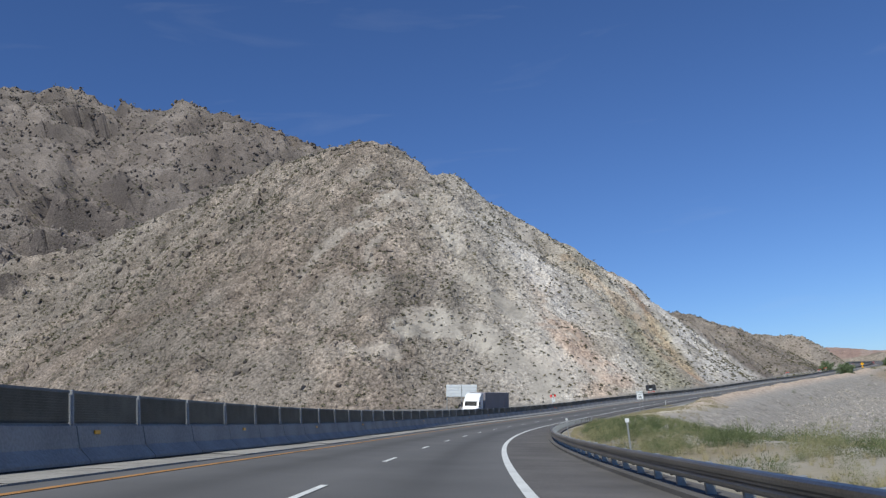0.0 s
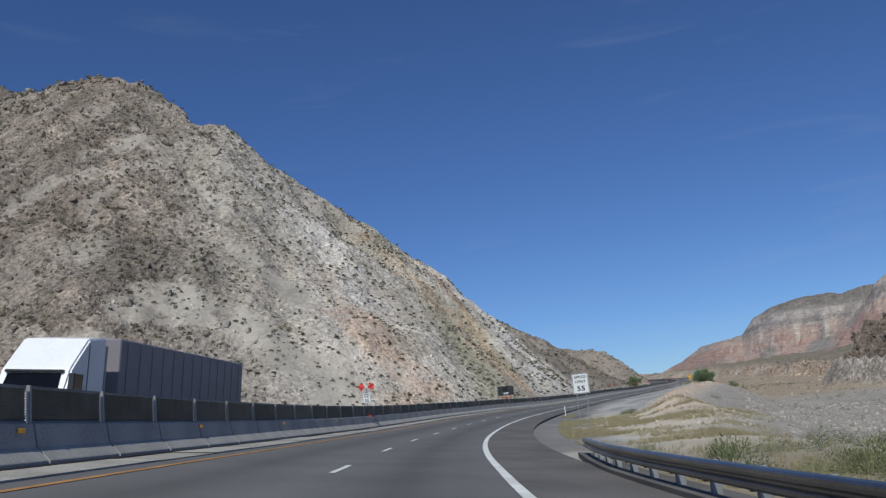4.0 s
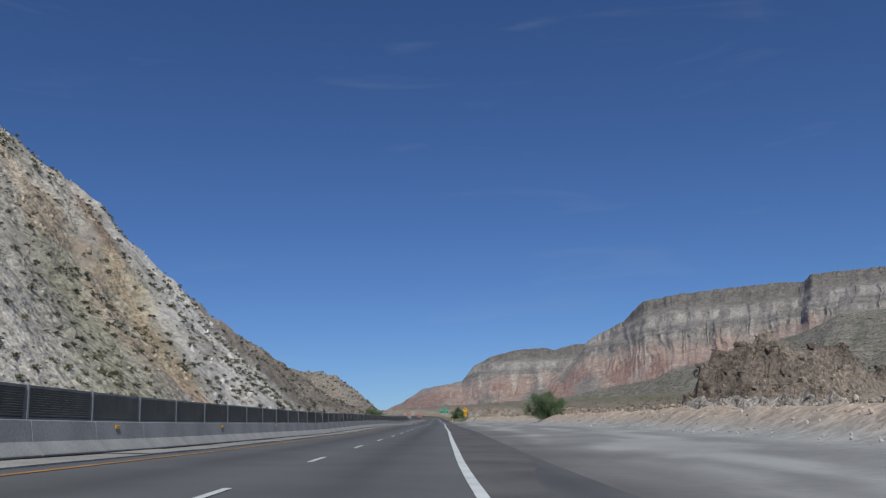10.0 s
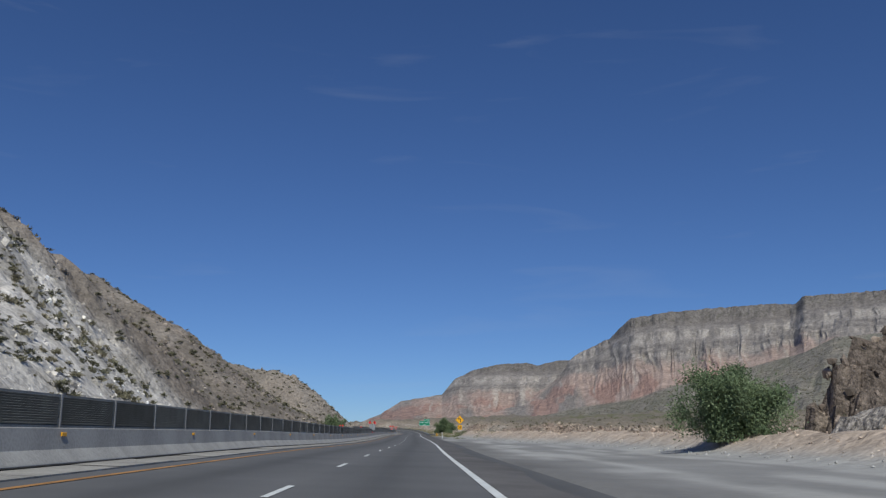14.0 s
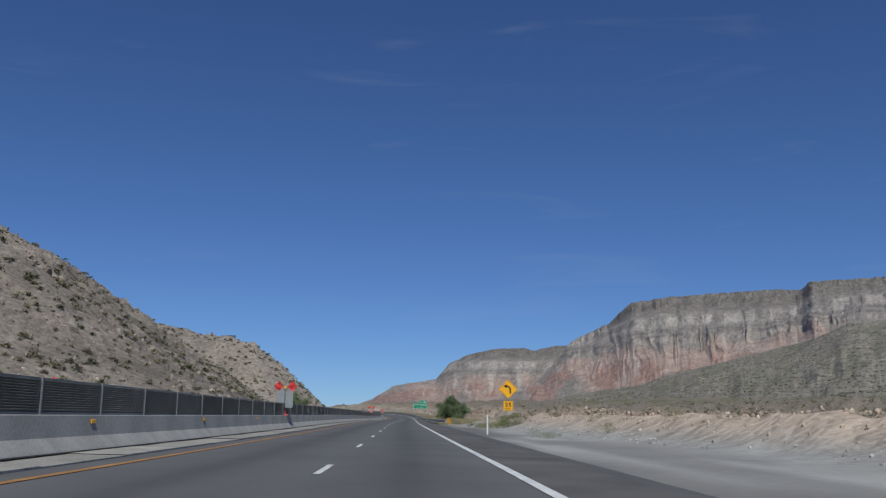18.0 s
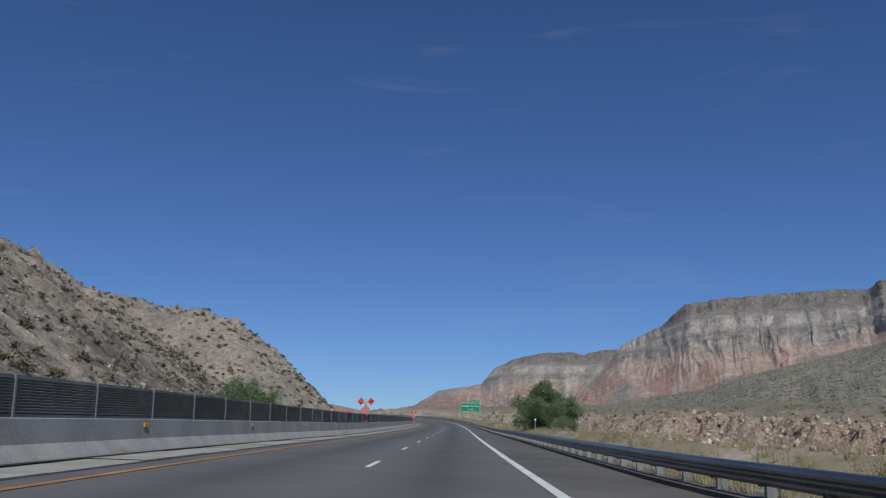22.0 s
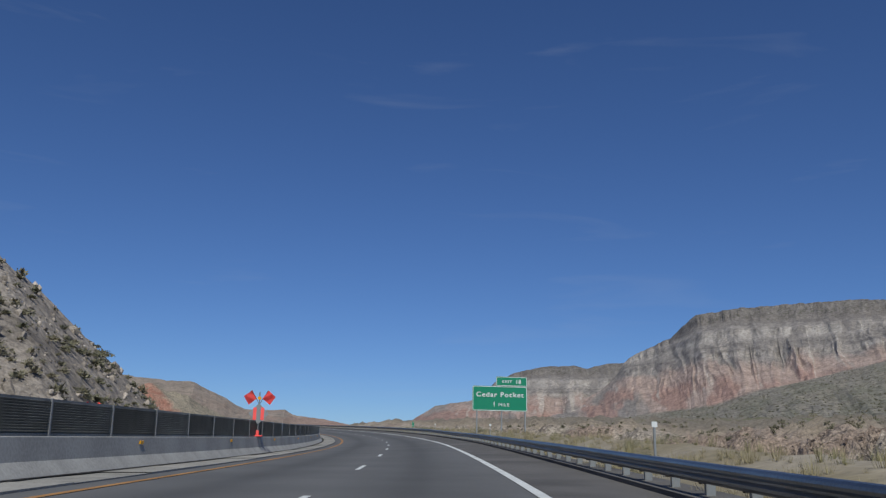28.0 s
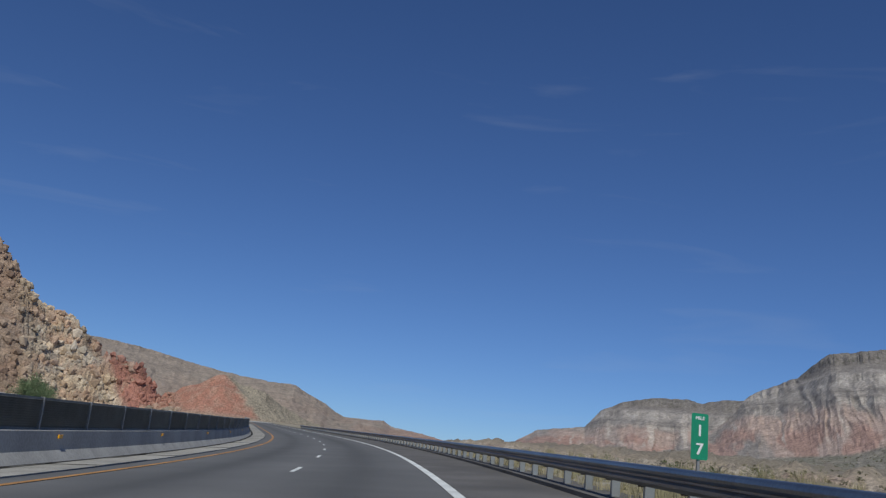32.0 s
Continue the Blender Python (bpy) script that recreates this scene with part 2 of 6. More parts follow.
M_wood = material("weathered_timber_post", (0.13, 0.1, 0.075), 0.85, spread=0.3, scale=2, fine=18, bump=0.3, dist=0.01, random_tint=0.15)
M_rubber = material("black_rubber", (0.02, 0.02, 0.02), 0.8, spread=0.2, scale=3, fine=20, bump=0.1, dist=0.005)
M_leaf = material("green_tree_leaf", (0.12, 0.172, 0.085), 0.7, spread=0.35, scale=0.6, fine=6, bump=0.0, hue=(0.155, 0.2, 0.105))
M_bark = material("grey_brown_bark", (0.12, 0.09, 0.065), 0.9, spread=0.3, scale=2, fine=14, bump=0.4, dist=0.03)
M_shrub = material("desert_shrub_leaf", (0.15, 0.148, 0.096), 0.8, spread=0.5, scale=0.11, fine=1.2, bump=0.0, hue=(0.2, 0.182, 0.125))
M_brush = material("green_brush_leaf", (0.085, 0.118, 0.05), 0.75, spread=0.55, scale=0.25, fine=2.0, bump=0.0, hue=(0.21, 0.205, 0.11))
M_grass = material("dry_yellow_grass", (0.34, 0.295, 0.19), 0.85, spread=0.35, scale=0.3, fine=3, bump=0.0, hue=(0.24, 0.225, 0.125))
M_rock = material("desert_rock", (0.3, 0.255, 0.21), 0.92, spread=0.4, scale=0.6, fine=5, bump=0.7, dist=0.08, attr="tint")
M_truckwhite = material("white_truck_paint", (0.75, 0.77, 0.78), 0.35, spread=0.05, scale=1, fine=8, bump=0.0)
M_trailer = material("grey_trailer_panel", (0.2, 0.19, 0.21), 0.5, spread=0.12, scale=0.8, fine=10, bump=0.05, dist=0.01)
M_glass = material("dark_cab_glass", (0.01, 0.012, 0.014), 0.08, spread=0.1, scale=1, fine=5, bump=0.0)
M_plastic = material("black_plastic_housing", (0.02, 0.021, 0.024), 0.5, spread=0.2, scale=1.5, fine=15, bump=0.05, dist=0.004)
M_red = material("red_painted_steel", (0.5, 0.05, 0.03), 0.5, spread=0.15, scale=2, fine=15, bump=0.05, dist=0.004)


# ---- the road's line: s metres along, lat metres to the right of the camera's line ----
HEADING = [0.0, 0.0, -4.1, -9.0, -14.8, -21.0, -26.1, -29.8, -32.6, -32.9, -32.6, -32.8, -32.9, -32.6, -32.6, -32.7, -33.0, -33.3, -33.1, -31.8, -31.5, -29.2, -25.2, -20.8, -16.3, -12.4, -12.4, -12.4, -12.4, -12.4]
GRADE = [-0.0107, -0.0107, -0.0084, -0.0046, -0.0013, 0.0058, 0.0129, 0.0158, 0.0188, 0.0197, 0.0183, 0.0170, 0.0187, 0.0209, 0.0230, 0.0215, 0.0200, 0.0195, 0.0230, 0.0266, 0.0298, 0.0324, 0.0350, 0.0359, 0.0359, 0.0359, 0.0359, 0.0359, 0.0359, 0.0359]
LINE = [1.01, 0.99, 1.01, 1.10, 1.36, 1.19, 0.65, 0.74, 1.02, 1.33, 1.38, 1.63, 2.05, 2.08, 1.96, 1.76, 1.65, 1.56, 1.50, 1.62, 1.69, 1.63, 1.44, 1.37, 1.37, 1.37, 1.37, 1.37, 1.37, 1.37]
BANK = [0.112, 0.112, 0.104, 0.108, 0.112, 0.102, 0.102, 0.085, 0.042, 0.021, 0.033, 0.038, 0.018, 0.015, 0.013, 0.015, 0.018, 0.008, 0.018, 0.014, -0.009, -0.05, -0.07, -0.079, -0.08, -0.072, -0.062, -0.052, -0.045, -0.04]
KNOT = np.arange(-40, 1121, 40.0)
SS = np.arange(-140.0, 1400.0, 1.0)
_head = np.radians(np.interp(SS, KNOT, HEADING))
_step = np.stack([-np.sin(_head), np.cos(_head), np.interp(SS, KNOT, GRADE)], -1)
CC = np.concatenate([[[0, 0, 0]], np.cumsum((_step[1:] + _step[:-1]) / 2, 0)])
CC -= CC[140]
CC[:, 2] += 0.46


EDGE = [0, 0, 0, 0, 0.08, 0.05, 0, 0.05, 0.3, 0.28, 0.35, 0.35, 0.28, 0.2, 0.09, 0.08, 0.08, 0.1, 0.15, 0.25, 0.3, 0.25, 0.15, 0.1, 0.1, 0.1, 0.1, 0.1, 0.1, 0.1]


def line(s):
    return np.interp(s, KNOT, LINE)


def edge_at(s):
    """The white edge line, which strays a little from the lane's width."""
    return line(s) + np.interp(s, KNOT, EDGE)


def yellow(s):
    return line(s) - 7.35


def at(s, lat, up=0.0):
    """World places for arrays of s and lat, up metres over the banked road."""
    s, lat = np.broadcast_arrays(np.asarray(s, float), np.asarray(lat, float))
    h = np.interp(s, SS, _head)
    x, y, z = (np.interp(s, SS, CC[:, k]) for k in range(3))
    z = z - np.interp(s, KNOT, BANK) * np.clip(lat, -12, 6) + up
    return np.stack([x + np.cos(h) * lat, y + np.sin(h) * lat, z], -1)


def heading(s):
    """Degrees that a thing's own +y turns to look along the road."""
    return float(np.degrees(np.interp(s, SS, _head)))


# ---- noise for whole arrays ----
def cell(ix, iy, seed):
    n = (ix.astype(np.int64) * 374761393 + iy.astype(np.int64) * 668265263 + seed * 982451653) & 0xFFFFFFFF
    n = ((n ^ (n >> 13)) * 1274126177) & 0xFFFFFFFF
    return ((n ^ (n >> 16)) & 0xFFFF) / 65535.0


def smooth(x, y, seed=0):
    ix, iy = np.floor(x), np.floor(y)
    u, v = x - ix, y - iy
    u, v = u * u * (3 - 2 * u), v * v * (3 - 2 * v)
    a, b = cell(ix, iy, seed), cell(ix + 1, iy, seed)
    c, d = cell(ix, iy + 1, seed), cell(ix + 1, iy + 1, seed)
    return (a * (1 - u) + b * u) * (1 - v) + (c * (1 - u) + d * u) * v


def fbm(x, y, octaves=5, seed=0, gain=0.5):
    total, amp, norm = 0.0, 1.0, 0.0
    for k in range(octaves):
        total, norm = total + amp * smooth(x * 2**k + 17 * k, y * 2**k - 9 * k, seed + k), norm + amp
        amp *= gain
    return total / norm


def ridged(x, y, octaves=4, seed=0):
    total, amp, norm = 0.0, 1.0, 0.0
    for k in range(octaves):
        total, norm = total + amp * (1 - abs(2 * smooth(x * 2**k, y * 2**k, seed + k) - 1)), norm + amp
        amp *= 0.5
    return total / norm


def ramp01(x, a, b):
    t = np.clip((x - a) / (b - a), 0, 1)
    return t * t * (3 - 2 * t)


# ---- mesh helpers ----
def mesh_of(name, verts, faces, mat, colors=None, shade=False):
    """A mesh from arrays of places and of equally long faces."""
    verts, faces = np.asarray(verts, np.float32), np.asarray(faces, np.int32)
    me = bpy.data.meshes.new(name)
    me.vertices.add(len(verts))
    me.vertices.foreach_set("co", verts.ravel())
    k = faces.shape[1]
    me.loops.add(faces.size)
    me.loops.foreach_set("vertex_index", faces.ravel())
    me.polygons.add(len(faces))
    me.polygons.foreach_set("loop_start", np.arange(0, faces.size, k, dtype=np.int32))
    me.polygons.foreach_set("use_smooth", np.full(len(faces), shade))
    if colors is not None:
        at_ = me.color_attributes.new("tint", "FLOAT_COLOR", "POINT")
        at_.data.foreach_set("color", (colors if colors.shape[1] == 4 else np.c_[colors, np.ones(len(colors))]).astype(np.float32).ravel())
    me.materials.append(mat)
    me.update(calc_edges=True)
    return me


def grid_mesh(name, P, mat, colors=None, shade=True):
    r, c = P.shape[:2]
    i = np.arange(r * c).reshape(r, c)
    f = np.stack([i[:-1, :-1], i[:-1, 1:], i[1:, 1:], i[1:, :-1]], -1).reshape(-1, 4)
    return mesh_of(name, P.reshape(-1, 3), f, mat, None if colors is None else colors.reshape(-1, colors.shape[-1]), shade)


def thing(name, label, category, m=None, group="", kind=""):
    """An empty at a thing's base, which carries its parts."""
    ob = tagged(new(name), label, category, group, kind)
    ob.empty_display_size = 0.3
    if m is not None:
        ob.matrix_world = m
    return ob


def part(name, data, mat, parent, label="", m=None):
    """One mesh under a thing or under a part. data: a bmesh or a mesh."""
    if isinstance(data, bmesh.types.BMesh):
        me = bpy.data.meshes.new(name)
        data.to_mesh(me)
        data.free()
        me.materials.append(mat)
    else:
        me = data
    ob = new(name, me)
    if label:
        ob["label"] = label
    ob.parent = parent
    if m is not None:
        ob.matrix_basis = m
    return ob


def box(bm, lo, hi, bevel=0.0):
    """A box between two corners, its edges rounded."""
    made = bmesh.ops.create_cube(bm, size=1.0)["verts"]
    for v in made:
        v.co = Vector([lo[k] + (v.co[k] + 0.5) * (hi[k] - lo[k]) for k in range(3)])
    if bevel:
        edges = list({e for v in made for e in v.link_edges})
        bmesh.ops.bevel(bm, geom=edges, offset=bevel, segments=1, affect="EDGES")
    return bm


def boxes(*spec, bevel=0.0):
    bm = bmesh.new()
    for lo, hi in spec:
        box(bm, lo, hi, bevel)
    return bm


def tube(bm, a, b, r0, r1=None, sides=8):
    """A tapered round bar from a to b."""
    a, b = Vector(a), Vector(b)
    q = (b - a).to_track_quat("Z", "Y").to_matrix()
    rings = []
    for p, r in ((a, r0), (b, r0 if r1 is None else r1)):
        rings.append([bm.verts.new(p + q @ Vector((r * math.cos(2 * math.pi * k / sides), r * math.sin(2 * math.pi * k / sides), 0))) for k in range(sides)])
    for k in range(sides):
        bm.faces.new((rings[0][k], rings[0][(k + 1) % sides], rings[1][(k + 1) % sides], rings[1][k]))
    bm.faces.new(rings[0][::-1])
    bm.faces.new(rings[1])
    return bm


def plate(w, h, r=0.05, depth=0.006, y=0.0, z=0.0, x=0.0, turn=0.0):
    """An upright sheet that faces -y, w wide and h high, with rounded corners, round (x, z)."""
    bm = bmesh.new()
    ring = []
    for cx, cz, a0 in ((w / 2 - r, h / 2 - r, 0), (-w / 2 + r, h / 2 - r, 90), (-w / 2 + r, -h / 2 + r, 180), (w / 2 - r, -h / 2 + r, 270)):
        for k in range(5):
            a = radians(a0 + 22.5 * k)
            ring.append((cx + r * math.cos(a), cz + r * math.sin(a)))
    c, s = math.cos(radians(turn)), math.sin(radians(turn))
    ring = [(x + c * u - s * v, z + s * u + c * v) for u, v in ring]
    front = [bm.verts.new((u, y, v)) for u, v in ring]
    back = [bm.verts.new((u, y + depth, v)) for u, v in ring]
    bm.faces.new(front)
    bm.faces.new(back[::-1])
    for k in range(len(ring)):
        j = (k + 1) % len(ring)
        bm.faces.new((front[k], back[k], back[j], front[j]))
    bmesh.ops.recalc_face_normals(bm, faces=bm.faces)
    return bm


def rim(w, h, r, width, y, z=0.0, x=0.0, depth=0.003, turn=0.0):
    """A thin border with rounded corners, lying on a sheet that faces -y."""
    bm = bmesh.new()
    rings = []
    for inset in (0.0, width):
        ring = []
        rr = max(r - inset, 0.004)
        for sx, sz, a0 in ((1, 1, 0), (-1, 1, 90), (-1, -1, 180), (1, -1, 270)):
            for k in range(5):
                a = radians(a0 + 22.5 * k)
                u, v = sx * (w / 2 - inset - rr) + rr * math.cos(a), sz * (h / 2 - inset - rr) + rr * math.sin(a)
                c, s = math.cos(radians(turn)), math.sin(radians(turn))
                ring.append(bm.verts.new((x + c * u - s * v, y, z + s * u + c * v)))
        rings.append(ring)
    n = len(rings[0])
    for k in range(n):
        bm.faces.new((rings[0][k], rings[0][(k + 1) % n], rings[1][(k + 1) % n], rings[1][k]))
    made = bmesh.ops.extrude_face_region(bm, geom=list(bm.faces))
    for g in made["geom"]:
        if isinstance(g, bmesh.types.BMVert):
            g.co.y -= depth
    bmesh.ops.recalc_face_normals(bm, faces=bm.faces)
    return bm


def letters(text, height, x, y, z, mat, parent, label, bold=0.0, stretch=1.0, spacing=1.0):
    """Letters on a sheet that faces -y, round (x, z), capitals height metres high; each letter is a part, thickened by a doubled outline."""
    cu = bpy.data.curves.new("letters", "FONT")
    cu.body, cu.size, cu.align_x, cu.extrude, cu.space_character = text, height / 0.72, "CENTER", 0.002, spacing
    ob = bpy.data.objects.new("letters", cu)
    scene.collection.objects.link(ob)
    dg = bpy.context.evaluated_depsgraph_get()
    me = bpy.data.meshes.new_from_object(ob.evaluated_get(dg))
    bpy.data.objects.remove(ob)
    me.transform(Matrix.Translation((x, y, z - height / 2)) @ Matrix.Rotation(radians(90), 4, "X") @ Matrix.Diagonal((stretch, 1, 1, 1)))
    bm = bmesh.new()
    bm.from_mesh(me)
    bmesh.ops.remove_doubles(bm, verts=bm.verts, dist=1e-5)
    left = set(bm.verts)
    while left:
        stack, island = [left.pop()], []
        while stack:
            v = stack.pop()
            island.append(v)
            for e in v.link_edges:
                o = e.other_vert(v)
                if o in left:
                    left.remove(o)
                    stack.append(o)
        faces = {f for v in island for f in v.link_faces}
        one = bmesh.new()
        for k, (du, dv) in enumerate(((0, 0), (1, 0), (0, 1), (1, 1)) if bold else ((0, 0),)):
            made = {v: one.verts.new(v.co + Vector(((du - 0.5) * bold, -0.0004 * k, (dv - 0.5) * bold * 0.7))) for v in island}
            for f in faces:
                one.faces.new([made[v] for v in f.verts])
        part("letter", one, mat, parent, label)
    bm.free()


def stand(s, lat, up=0.0, turn=0.0, tilt=0.0):
    """The pose of an upright thing beside the road whose face looks back along it."""
    p = at(s, lat, up)
    return pose(*p, 0, tilt, heading(s) + turn)


# ---- ground ----
HILL_FRONT = [(195, 510, 8), (176, 500, 23), (163, 494, 30), (152, 489, 33), (140, 486, 39.5), (125, 479, 50), (105, 470, 67), (86, 470, 82), (60, 470, 105), (32, 468, 117),
              (12, 470, 137.5), (-4, 472, 148), (-32, 486, 169), (-50, 494, 169), (-100, 540, 174), (-170, 600, 170), (-260, 640, 158), (-400, 650, 148), (-600, 650, 140)]
HILL_BACK = [(-60, 820, 200), (-125, 900, 298), (-216, 980, 384), (-314, 1054, 425), (-412, 1073, 440), (-516, 1138, 512), (-587, 1104, 490), (-720, 1030, 480),
             (-900, 940, 440)]
HILL_DARK = [(-60, 620, 105), (90, 600, 75), (180, 612, 57.5), (215, 650, 51), (234, 692, 52), (252, 735, 55), (290, 788, 51), (324, 774, 45), (338, 777, 30), (350, 779, 17), (362, 781, 7)]
HILL_TAN = [(290, 1525, 190), (336, 1503, 161), (347, 1502, 146), (354, 1503, 131), (369, 1500, 120), (390, 1495, 105), (406, 1488, 102), (422, 1485, 87), (429, 1484, 81),
            (458, 1473, 73), (470, 1474, 46), (477, 1474, 28)]
HILL_RED = [(521, 1456, 70), (528, 1460, 69), (562, 1470, 60), (617, 1495, 48), (680, 1540, 38)]
OUTCROP = [(279, 413, 12), (285, 419, 20), (297, 418, 27), (312, 414, 31), (330, 410, 27), (352, 404, 21.5), (380, 400, 18), (450, 380, 18), (560, 330, 20)]
# bare scree, tracks and coloured seams on the front hill, in plan
SCREE = [(-16, 353), (3, 357), (16, 355), (24, 347), (31, 340), (38, 334)]
SCREE_UPPER = [(15, 388), (27, 378), (35, 373)]
BARE = [(3, 421), (10, 409)]
TRACK = [(-64, 395), (-57, 408), (-49, 412), (-35, 415), (-20, 416), (-3, 434), (12, 433)]
TRACK_UPPER = [(-37, 427), (-23, 434), (0, 440)]
SPUR_TRACK = [(-21, 410), (-32, 402), (-30, 394)]
ORANGE_SEAM = [(70, 453), (82, 427), (93, 421), (102, 407), (106, 390)]
RED_SEAM = [(52, 370), (61, 358), (70, 351)]
OCHRE = [(109, 422), (110, 402), (112, 390)]
WHITE_SEAM = [(30, 434), (38, 421), (52, 411), (60, 395)]
PALE_LEDGE = [(257, 403, 11), (247, 385, 11), (241, 366, 10), (237, 345, 9)]


def crest(x, y, points, slope, steep=0.0):
    """The height of a hill whose sides fall from a crest line, steeper by so much near it."""
    top = np.full(x.shape, -1e3)
    for (ax, ay, az), (bx, by, bz) in zip(points[:-1], points[1:]):
        dx, dy = bx - ax, by - ay
        t = np.clip(((x - ax) * dx + (y - ay) * dy) / (dx * dx + dy * dy), 0, 1)
        d = np.hypot(x - ax - t * dx, y - ay - t * dy)
        top = np.maximum(top, az + t * (bz - az) - slope * d - steep * np.minimum(d, 60))
    return top


def trace(x, y, points, width, jitter):
    """How near places lie to a line in plan, 1 on it, with a ragged edge."""
    d2 = np.full(x.shape, 1e9)
    for (ax, ay), (bx, by) in zip(points[:-1], points[1:]):
        dx, dy = bx - ax, by - ay
        t = np.clip(((x - ax) * dx + (y - ay) * dy) / (dx * dx + dy * dy), 0, 1)
        d2 = np.minimum(d2, (x - ax - t * dx)**2 + (y - ay - t * dy)**2)
    return 1 - ramp01(np.sqrt(d2) / width + 1.8 * (jitter - 0.5), 0.75, 1.0)


def nearest(x, y):
    """s and lat of world places."""
    k = np.arange(0, len(SS), 6)
    s, lat = np.empty(x.size), np.empty(x.size)
    for a in range(0, x.size, 20000):
        px, py = x.ravel()[a:a + 20000], y.ravel()[a:a + 20000]
        i = k[np.argmin((px[:, None] - CC[k, 0])**2 + (py[:, None] - CC[k, 1])**2, 1)]
        h = _head[i]
        dx, dy = px - CC[i, 0], py - CC[i, 1]
        s[a:a + 20000] = SS[i] + np.clip(-np.sin(h) * dx + np.cos(h) * dy, -6, 6)
        lat[a:a + 20000] = np.cos(h) * dx + np.sin(h) * dy
    return s.reshape(x.shape), lat.reshape(x.shape)


def mixc(c, k, other):
    return c * (1 - k[..., None]) + np.asarray(other) * k[..., None]


def terrain(x, y):
    """Height and colour of the land at world places."""
    s, lat = nearest(x, y)
    road_z = np.interp(s, SS, CC[:, 2]) - np.interp(s, KNOT, BANK) * np.clip(lat, -12, 6)
    wide = np.interp(s, [-100, 140, 170, 230, 420, 500, 545, 570, 600, 1400], [6, 6, 13, 15, 19, 12, 9, 8, 6, 6])
    n1, n2 = fbm(x / 23, y / 23, 5, 3), fbm(x / 5.5, y / 5.5, 4, 11)
    r1 = ridged(x / 31, y / 31, 5, 21)
    jag = (n2 - 0.5) * 3.0
    block = cell(np.floor((x + jag) / 3.4), np.floor((y - jag + 0.3 * x) / 2.8), 63)
    slab = cell(np.floor((x + 2 * jag + 0.4 * y) / 8.5), np.floor((y - 2 * jag) / 7.0), 65)
    crag = ramp01(fbm(x / 34, y / 34, 4, 67), 0.44, 0.6)
    # right of the road: turn-out, dirt bank, wash, far bank, plain
    out = lat - wide - 1.5 * (n1 - 0.5) * ramp01(lat, 8, 14)
    bank_on = ramp01(s, 150, 190) * (1 - 0.6 * ramp01(s, 520, 600))
    bank = (0.85 + 1.0 * fbm(x / 2.2, y / 2.2, 3, 15)) * bank_on * np.exp(-((out - 3.2) / 2.4)**2) * ramp01(lat, 6, 10)
    wash = -6.5 * ramp01(out, 5, 24) + (n1 - 0.5) * 3 * ramp01(out, 6, 20)
    edge = 112 + 46 * (fbm(s / 60, s * 0, 3, 5) - 0.5) + 18 * (n2 - 0.5)
    far = ramp01(lat, edge - 9, edge + 3) * (7.5 + 3 * (n1 - 0.5) + 2.5 * (slab - 0.5) + 1.5 * (block - 0.5)) + 4.0 * ramp01(lat, edge + 6, edge + 30) * n1
    plain = 0.03 * np.clip(lat - 120, 0, 4000) + (fbm(x / 260, y / 260, 4, 8) - 0.5) * 16 * ramp01(lat, 140, 500)
    right = road_z - 0.03 + bank + wash + far + plain
    # left of the barrier: other carriageway, then hills
    left = road_z - 0.03 + 0.2 * (n2 - 0.4) * ramp01(-lat, 24, 28)
    left = left + np.clip(-lat - 30, 0, 60) * 0.1 * ramp01(-s, -330, -180)
    z = np.where(lat > 0, right, left)
    rough = (r1 - 0.6) * 10 + (ridged(x / 66, y / 66, 3, 29) - 0.6) * 11 + (n2 - 0.5) * 2.6 + (ridged(x / 3.7, y / 3.7, 2, 27) - 0.55) * 1.1
    a = crest(x, y, HILL_FRONT, 0.92, 0.1)
    b = crest(x, y, HILL_DARK, 0.4, 0.25)
    c = crest(x, y, HILL_TAN, 1.25)
    d = crest(x, y, HILL_BACK, 0.74)
    e = crest(x, y, HILL_RED, 0.55)
    f = crest(x, y, OUTCROP, 0.95, 0.6)
    tier = f / 6.5 + 0.7 * n1
    tier = tier - np.floor(tier)
    f = f + 5.5 * (ramp01(tier, 0.55, 0.75) - tier)
    stepped = ridged(x / 17, y / 17, 4, 31)
    a = a + (rough + crag * (2.4 * (block - 0.5) + 3.2 * (slab - 0.5)) * (1 - 0.6 * ramp01(x, 0, 40))) * np.clip((a - z) / 25, 0, 1.0)
    b = b + (rough * 0.45 + crag * (2.0 * (block - 0.5) + 2.6 * (slab - 0.5))) * np.clip((b - z) / 20, 0, 1.0) + 5 * (stepped - 0.5) * np.clip((b - z) / 30, 0, 1)
    c = c + (3 * (stepped - 0.62) + 7 * (fbm(x / 26, y / 26, 2, 57) - 0.5)) * np.clip((c - z) / 15, 0, 1)
    ledge = c / 13 + 1.6 * fbm(x / 55, y / 55, 3, 59) + 0.012 * x
    under = ledge - np.floor(ledge)
    c = c + 7 * (ramp01(under, 0.55, 0.72) - under) * np.clip((c - z) / 15, 0, 1)
    d = d + ((ridged(x / 120, y / 120, 5, 41) - 0.55) * 46 + rough) * np.clip((d - z) / 60, 0, 1)
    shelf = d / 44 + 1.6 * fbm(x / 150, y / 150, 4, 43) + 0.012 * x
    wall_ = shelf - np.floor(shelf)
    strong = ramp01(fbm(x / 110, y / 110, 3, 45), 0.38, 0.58)
